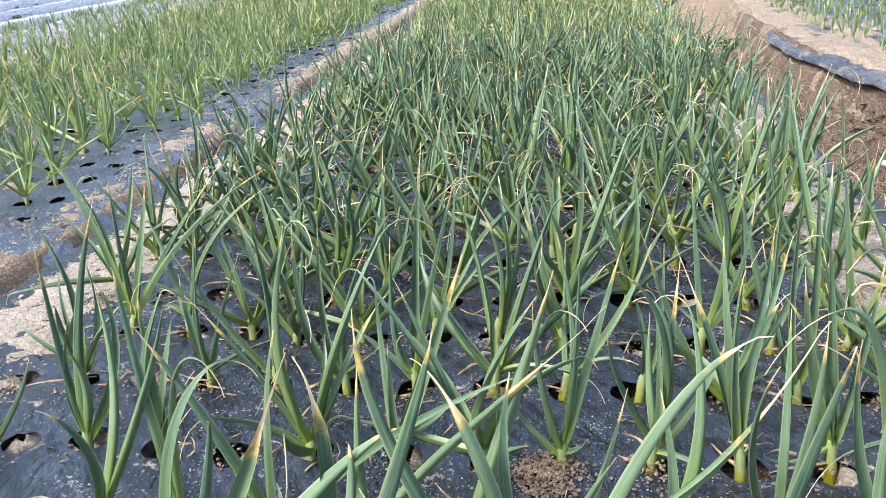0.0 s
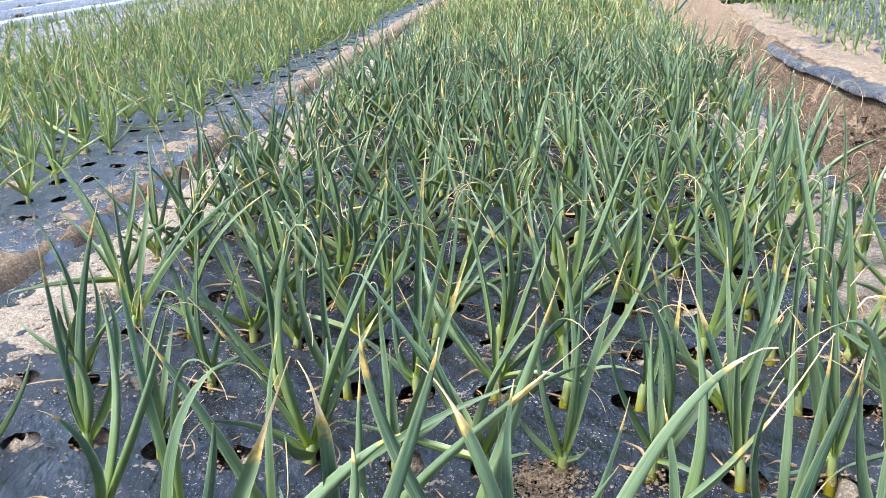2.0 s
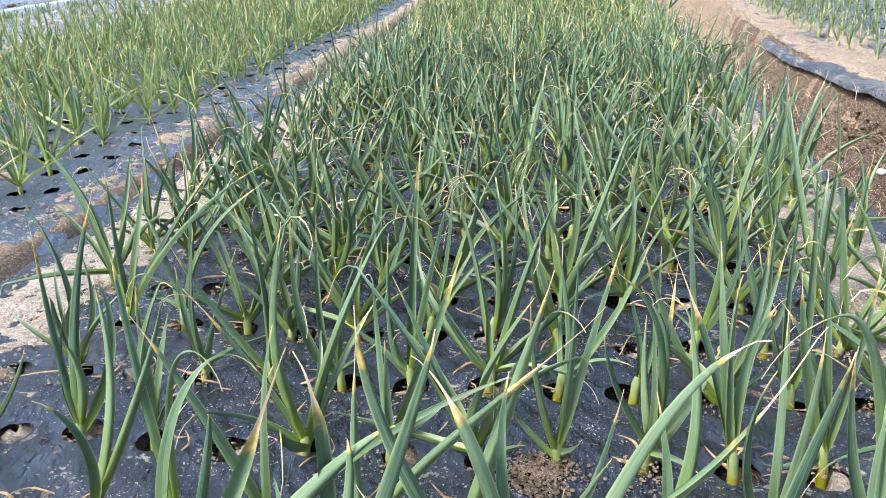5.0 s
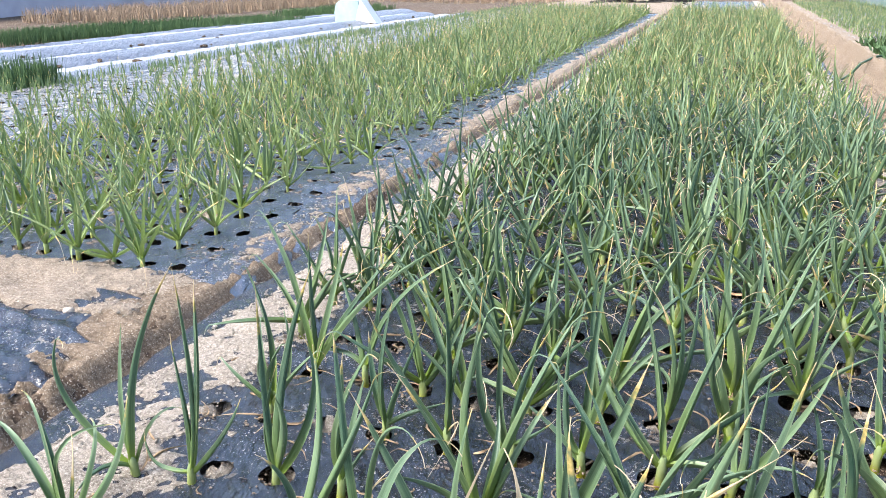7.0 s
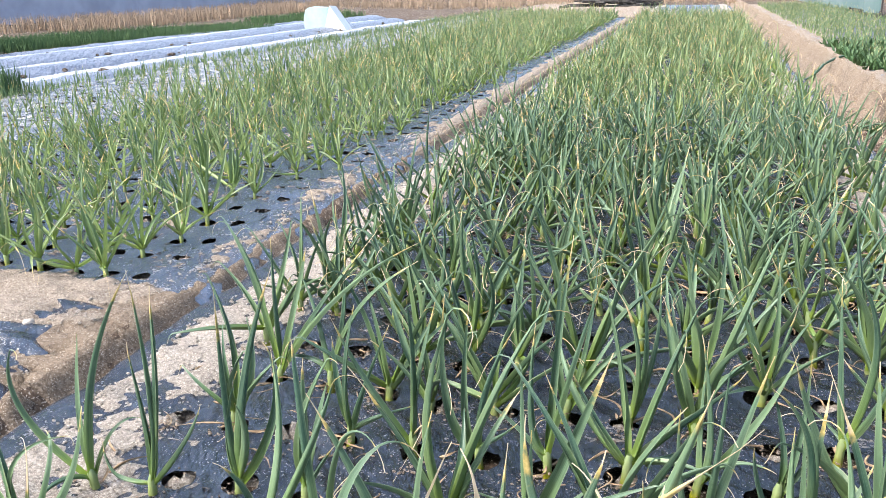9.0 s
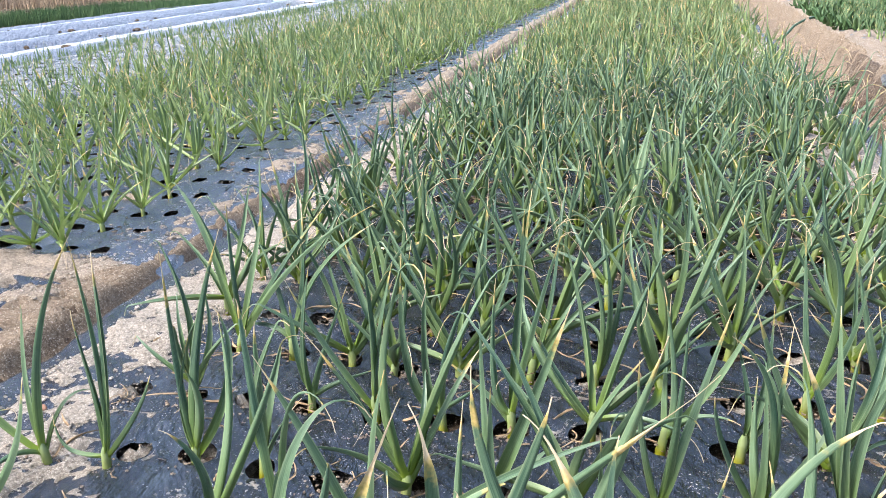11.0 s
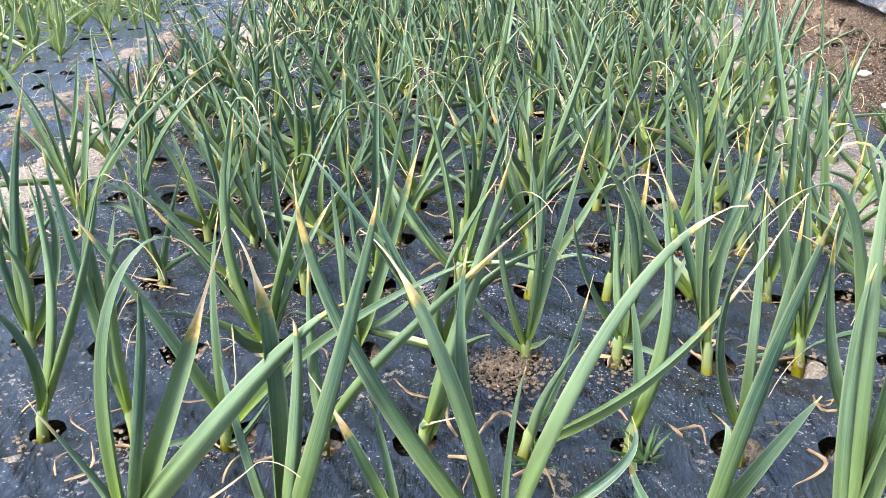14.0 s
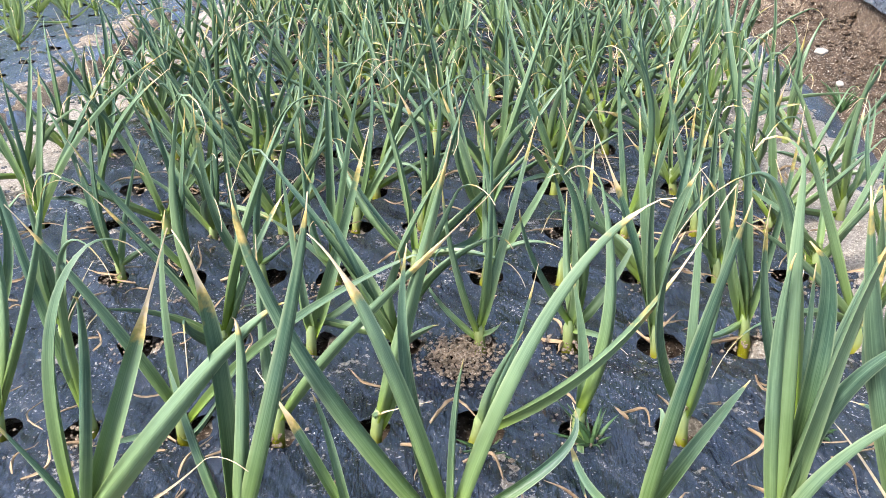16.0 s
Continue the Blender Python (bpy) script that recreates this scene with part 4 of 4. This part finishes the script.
def film_flap():
    """The loose, crumpled end of the film on the neighbouring bed."""
    verts, faces = [], []
    n, m = 70, 60
    for j in range(m + 1):
        v = j / m
        y = 1.10 + 1.32 * v
        edge = -1.76 + 0.05 * fbm(0, y, 3.0, 60.0) - 0.10 * smooth(1.95, 2.10, y) * (1 - smooth(2.18, 2.30, y)) - 0.25 * smooth(2.34, 2.42, y)
        for i in range(n + 1):
            u = i / n
            x = -3.1 + (edge + 3.1) * u
            fold = math.sin(62 * (0.30 * x + y) + 2.2 * fbm(x, y, 1.3, 61.0)) + 0.4 * math.sin(150 * (0.22 * x + y) + 2 * fbm(x, y, 2.0, 63.0))
            amp = 0.007 * smooth(0.3, 0.8, u)
            hem = smooth(0.93, 1.0, u) * 0.035 + smooth(0.95, 1.0, v) * 0.01
            verts.append((x, y, left_level(min(x, -1.80), y) + lift(x, y) + 0.006 - 0.012 * smooth(2.1, 2.2, y) + amp * fold + 0.006 * fbm(x, y, 3.0, 62.0) * u - hem))
    for j in range(m):
        for i in range(n):
            k = j * (n + 1) + i
            faces.append((k, k + 1, k + n + 2, k + n + 1))
    tagged(mesh_object("film_flap", verts, faces, FILM), "crumpled loose end of black mulch film beside the furrow", "plastic mulch")


film_flap()


def stone(x, y, size, mat, label, name="stone", flat=0.6):
    rnd = random.Random(round(x * 1000) + round(y * 777))
    bm = bmesh.new()
    bmesh.ops.create_icosphere(bm, subdivisions=3, radius=1.0)
    for v in bm.verts:
        k = 1 + 0.25 * noise.noise(v.co * 1.3 + Vector((x, y, 0)) * 9) + 0.06 * noise.noise(v.co * 5)
        v.co = Vector((v.co.x * size * k, v.co.y * size * k * 0.8, v.co.z * size * k * flat))
    me = bpy.data.meshes.new(name)
    bm.to_mesh(me)
    bm.free()
    me.materials.append(mat)
    for p in me.polygons:
        p.use_smooth = True
    ob = new(name, me)
    base = (left_level(x, y) if x < -1.45 else 0.0) + lift(x, y)
    ob.matrix_world = pose(x, y, base + size * flat * 0.6, 0, 0, rnd.uniform(0, 180))
    tagged(ob, label, "stone")


PALESTONE = plain_material("pale field stone", (0.22, 0.19, 0.16), (0.40, 0.36, 0.31), 60.0, 0.9)
stone(-2.02, 2.16, 0.018, PALESTONE, "pale rounded stone lying on sandy soil by the film")
stone(-1.50, 2.05, 0.014, PALESTONE, "small pale stone on the furrow floor")
stone(-1.62, 2.62, 0.016, PALESTONE, "small pale stone on the furrow floor")
stone(1.15, 3.35, 0.022, PALESTONE, "small pale stone on the furrow floor")
stone(1.08, 2.95, 0.015, PALESTONE, "small pale stone on the furrow floor")
stone(-1.37, 1.62, 0.022, CLAY, "flat orange brown shard on sandy soil", "clay_shard", 0.3)


def sprig(x, y, count, tall, label):
    rnd = random.Random(round(x * 100) + 31)
    root = new("weed_sprig")
    root.location = (x, y, place_z(x, y))
    for k in range(count):
        v, f, u = blade(rnd.uniform(0, 6.28), rnd.uniform(0.3, 1.0) * tall, rnd.uniform(0.4, 1.0) * tall, rnd.uniform(0.05, 0.25), rnd.uniform(0.003, 0.008), 0, h0=0.0, segs=6)
        mesh_object("leaf", v, f, WEED, root, uvs=u)
    tagged(root, label, "weed", "weeds in the planting holes")


sprig(0.17, 1.25, 22, 0.07, "feathery light green weed in a planting hole")
sprig(0.02, 1.24, 12, 0.05, "feathery light green weed in a planting hole")
sprig(0.62, 1.83, 14, 0.05, "small green weed in a planting hole")
sprig(0.50, 1.28, 10, 0.05, "small green weed in a planting hole")
sprig(1.02, 2.75, 26, 0.09, "small green weed at the furrow edge")
sprig(1.10, 6.2, 40, 0.14, "small green weed at the furrow edge")


# ---- build: far side of the field ----
def strip(name, label, x0, x1, y0, y1, rise, mat, wob=0.06, lev=-0.16):
    """A long ridge covered by film."""
    verts, faces = [], []
    n, m = 9, 160
    for j in range(m + 1):
        y = y0 + (y1 - y0) * (j / m) ** 1.3
        for i in range(n + 1):
            t = i / n
            x = x0 + (x1 - x0) * t + wob * fbm(i * 0.4, y, 1.1, x0)
            verts.append((x, y, lev + rise * math.sin(math.pi * t) ** 0.6 + 0.012 * fbm(x, y, 2.5, 8.0)))
    for j in range(m):
        for i in range(n):
            a = j * (n + 1) + i
            faces.append((a, a + 1, a + n + 2, a + n + 1))
    return tagged(mesh_object(name, verts, faces, mat), label, "plastic mulch", kind="structure")


strip("mulch_film_ridge_1", "black film with painted sky blue over an empty ridge", -7.70, -6.90, 5.0, 24, 0.13, RIDGEFILM)
strip("mulch_film_ridge_2", "pale strip between two film ridges", -8.25, -7.62, 5.0, 24, 0.09, PALESTRIP)
strip("mulch_film_ridge_3", "black film with painted sky blue over an empty ridge", -9.05, -8.20, 5.0, 24, 0.15, RIDGEFILM)
strip("mulch_film_ridge_4", "pale strip between two film ridges", -9.60, -8.98, 5.0, 24, 0.09, PALESTRIP)
strip("mulch_film_ridge_5", "black film with painted sky blue over an empty ridge", -10.55, -9.52, 6.0, 26, 0.16, RIDGEFILM)
strip("mulch_film_ridge_6", "pale strip between two film ridges", -11.2, -10.48, 6.0, 24, 0.10, PALESTRIP)
strip("mulch_film_ridge_7", "black film with painted sky blue over an empty ridge", -11.6, -11.1, 6.0, 24, 0.10, RIDGEFILM)
lumps = []
for k in range(60):
    x, y = rnd.choice((-7.6, -8.3, -9.0, -9.6, -10.5)) + rnd.gauss(0, 0.08), rnd.uniform(7, 24)
    lumps.append((x, y, -0.07, rnd.uniform(0.02, 0.07)))
crumbs("film_weights", "small dark clods holding the film down", lumps, SOIL, 5)


def tuft_field(name, label, spots, mat, tall, wide, blades, category, seed):
    rnd = random.Random(seed)
    soup = Soup()
    for x, y in spots:
        for k in range(blades):
            az = rnd.uniform(0, 6.28)
            soup.add(*blade(az, rnd.uniform(0.05, 0.25) * tall, tall * rnd.uniform(0.6, 1.1), rnd.uniform(-0.02, 0.12), wide, 0, h0=0.0, segs=4, base=(x + rnd.gauss(0, 0.06), y + rnd.gauss(0, 0.06), land(x, y) - 0.03), dense=False))
    return tagged(soup.build(name, mat), label, category, kind="stuff")


tuft_field("grass_strip", "tall dense dark green grass along the field edge", [(u - 13.4 + 0.19 * (v - 13), v) for u, v in [(rnd.uniform(0.0, 1.3), rnd.uniform(7, 20.5)) for k in range(1500)]], HEDGE, 0.30, 0.014, 11, "grass", 11)
tuft_field("straw_foot", "withered straw at the foot of the grass strip", [(u - 11.95 + 0.19 * (v - 13), v) for u, v in [(rnd.gauss(0.0, 0.10), rnd.uniform(7, 21)) for k in range(420)]], STRAW, 0.13, 0.014, 6, "dry grass", 18)
tuft_field("grass_strip_end", "tall green grass beyond the film", [(rnd.uniform(-13.6, -11.8), rnd.uniform(23.5, 30)) for k in range(260)], HEDGE, 0.24, 0.018, 8, "grass", 12)
tuft_field("leek_clump", "dense clump of tall green leaves beside the young onions", [(rnd.uniform(-7.5, -6.75), rnd.uniform(6.6, 7.5)) for k in range(80)], HEDGE, 0.42, 0.014, 10, "leek clump", 13)
tuft_field("weed_row", "low pale green weeds along the furrow", [(-6.85 + rnd.gauss(0, 0.12), rnd.uniform(5, 26)) for k in range(420)], YOUNG, 0.16, 0.014, 7, "weeds", 14)
tuft_field("straw_margin", "dry straw grass at the end of the field", [(rnd.uniform(-30, 12), rnd.uniform(36, 44)) for k in range(1500)] + [(rnd.uniform(-19, -15.5), rnd.uniform(19, 36)) for k in range(760)], STRAW, 0.45, 0.02, 7, "dry grass", 15)
tuft_field("verge_right", "patchy green grass on the right margin", [(rnd.uniform(3.7, 4.6), rnd.uniform(6, 30)) for k in range(240)], HEDGE, 0.12, 0.012, 6, "grass", 16)


def weed_patch():
    rnd = random.Random(17)
    soup = Soup()
    for k in range(4200):
        x, y = rnd.uniform(1.58, 3.1), rnd.uniform(9.3, 12.6)
        if fbm(x, y, 1.3, 40.0) < -0.35 or y < 9.2 + 0.5 * abs(x - 2.1):
            continue
        soup.add(*blade(rnd.uniform(0, 6.28), rnd.uniform(0.03, 0.10), rnd.uniform(0.02, 0.15), rnd.uniform(0.1, 0.3), rnd.uniform(0.016, 0.036), 0, h0=0.0, segs=5, fold=0.9, base=(x, y, 0.07), dense=False))
    tagged(soup.build("weed_patch", WEED), "dense patch of dark green broad-leaved weeds", "weeds", kind="stuff")


weed_patch()


def tube(points, rad, sides=8):
    verts, faces = [], []
    n = len(points)
    for k, p in enumerate(points):
        tan = (points[min(k + 1, n - 1)] - points[max(k - 1, 0)]).normalized()
        a = tan.cross(Vector((0, 0, 1))).normalized()
        b = a.cross(tan)
        for e in range(sides):
            w = 2 * math.pi * e / sides
            verts.append(tuple(p + (a * math.cos(w) + b * math.sin(w)) * rad))
    for k in range(n - 1):
        for e in range(sides):
            i, j = k * sides + e, k * sides + (e + 1) % sides
            faces.append((i, j, j + sides, i + sides))
    return verts, faces


path = [Vector((0.86 + 0.75 * t, 9.75 + 1.1 * t + 0.10 * math.sin(5 * t), -0.02 + 0.12 * smooth(0.4, 0.9, t) - 0.1 * math.sin(math.pi * min(t * 1.6, 1)))) for t in [k / 24 for k in range(25)]]
v, f = tube(path, 0.014)
tagged(mesh_object("hose", v, f, HOSE), "dark green hose lying across the furrow", "hose")


def box(cx, cy, cz, sx, sy, sz, rnd, turn=0.0, tilt=0.0):
    m = pose(cx, cy, cz, tilt, 0, turn)
    verts = [tuple(m @ Vector((a * sx / 2 * rnd.uniform(0.9, 1.1), b * sy / 2 * rnd.uniform(0.9, 1.1), c * sz / 2 * rnd.uniform(0.9, 1.1)))) for a in (-1, 1) for b in (-1, 1) for c in (-1, 1)]
    return verts, [(0, 1, 3, 2), (4, 6, 7, 5), (0, 4, 5, 1), (2, 3, 7, 6), (0, 2, 6, 4), (1, 5, 7, 3)]


rnd = random.Random(41)
heap = tagged(new("wood_heap"), "heap of dark weathered boards and brush at the field end", "wood heap")
heap.location = (-3.2, 32.5, -0.1)
for k in range(70):
    v, f = box(rnd.uniform(-1.5, 1.5), rnd.uniform(-0.5, 0.5), 0.05 + 0.50 * rnd.random() ** 1.4, rnd.uniform(0.4, 1.5), rnd.uniform(0.05, 0.14), rnd.uniform(0.04, 0.10), rnd, rnd.uniform(-40, 40), rnd.uniform(-25, 25))
    mesh_object("board", v, f, DARKWOOD, heap, smooth=False)

tent = tagged(new("plastic_tunnel_end"), "white plastic sheet folded over a small tunnel end", "plastic tunnel")
tent.location = (-8.80, 19.2, -0.08)
tent.scale = (0.84, 0.86, 0.80)
v, f = [], []
prof = ((-0.45, 0.0), (-0.47, 0.30), (-0.41, 0.58), (-0.30, 0.68), (0.30, 0.66), (0.27, 0.30), (0.20, 0.0))
for j in range(5):
    for px, pz in prof:
        v.append((px + 0.03 * j, 0.16 * j, pz * (1 - 0.03 * (j - 1) ** 2) + 0.02 * math.sin(9 * px + 2 * j) * (pz > 0)))
n = len(prof)
for j in range(4):
    for k in range(n - 1):
        f.append((j * n + k, j * n + k + 1, (j + 1) * n + k + 1, (j + 1) * n + k))
f += [tuple(range(n)), tuple(range(4 * n, 5 * n))]
mesh_object("cover", v, f, PALEGREEN, tent, "pale green plastic cover", smooth=False)
v = [(0.19, -0.03, 0.02), (0.85, -0.06, 0.0), (0.34, 0.02, 0.70), (0.24, 0.45, 0.0), (0.86, 0.40, 0.0), (0.38, 0.40, 0.68)]
mesh_object("flap", v, [(0, 1, 2), (3, 5, 4), (1, 4, 5, 2), (0, 2, 5, 3), (0, 3, 4, 1)], TARP, tent, "white hanging flap", smooth=False)

fence = tagged(new("net_fence"), "faded teal windbreak net on wooden posts", "fence")
fence.matrix_world = pose(4.55, 25.2, 0, 0, 0, 4.9)
NET = plain_material("teal net", (0.065, 0.115, 0.11), (0.12, 0.17, 0.165), 1.2, 0.7)
for k in range(12):
    v, f = box(0.03, k * 1.6, 0.8, 0.035, 0.035, 1.8, rnd)
    mesh_object("post", v, f, DARKWOOD, fence, smooth=False)
    if k < 11:
        v, f = box(-0.01, k * 1.6 + 0.8, 0.78, 0.012, 1.6, 1.56, rnd)
        mesh_object("net", v, f, NET, fence, "faded teal net", smooth=False)

house = tagged(new("shed"), "long low grey-blue shed beyond the grass strip", "shed")
house.location = (-24, 27, 0)
v, f = box(0, 0, 1.2, 4, 42, 2.8, rnd)
mesh_object("wall", v, f, PLASTER, house, smooth=False)
v = [(-2.4, -21.4, 2.6), (2.4, -21.4, 2.6), (2.4, 21.4, 2.6), (-2.4, 21.4, 2.6), (0, -21.4, 3.7), (0, 21.4, 3.7)]
mesh_object("roof", v, [(0, 1, 4), (1, 2, 5, 4), (2, 3, 5), (3, 0, 4, 5), (3, 2, 1, 0)], DARKWOOD, house, smooth=False)
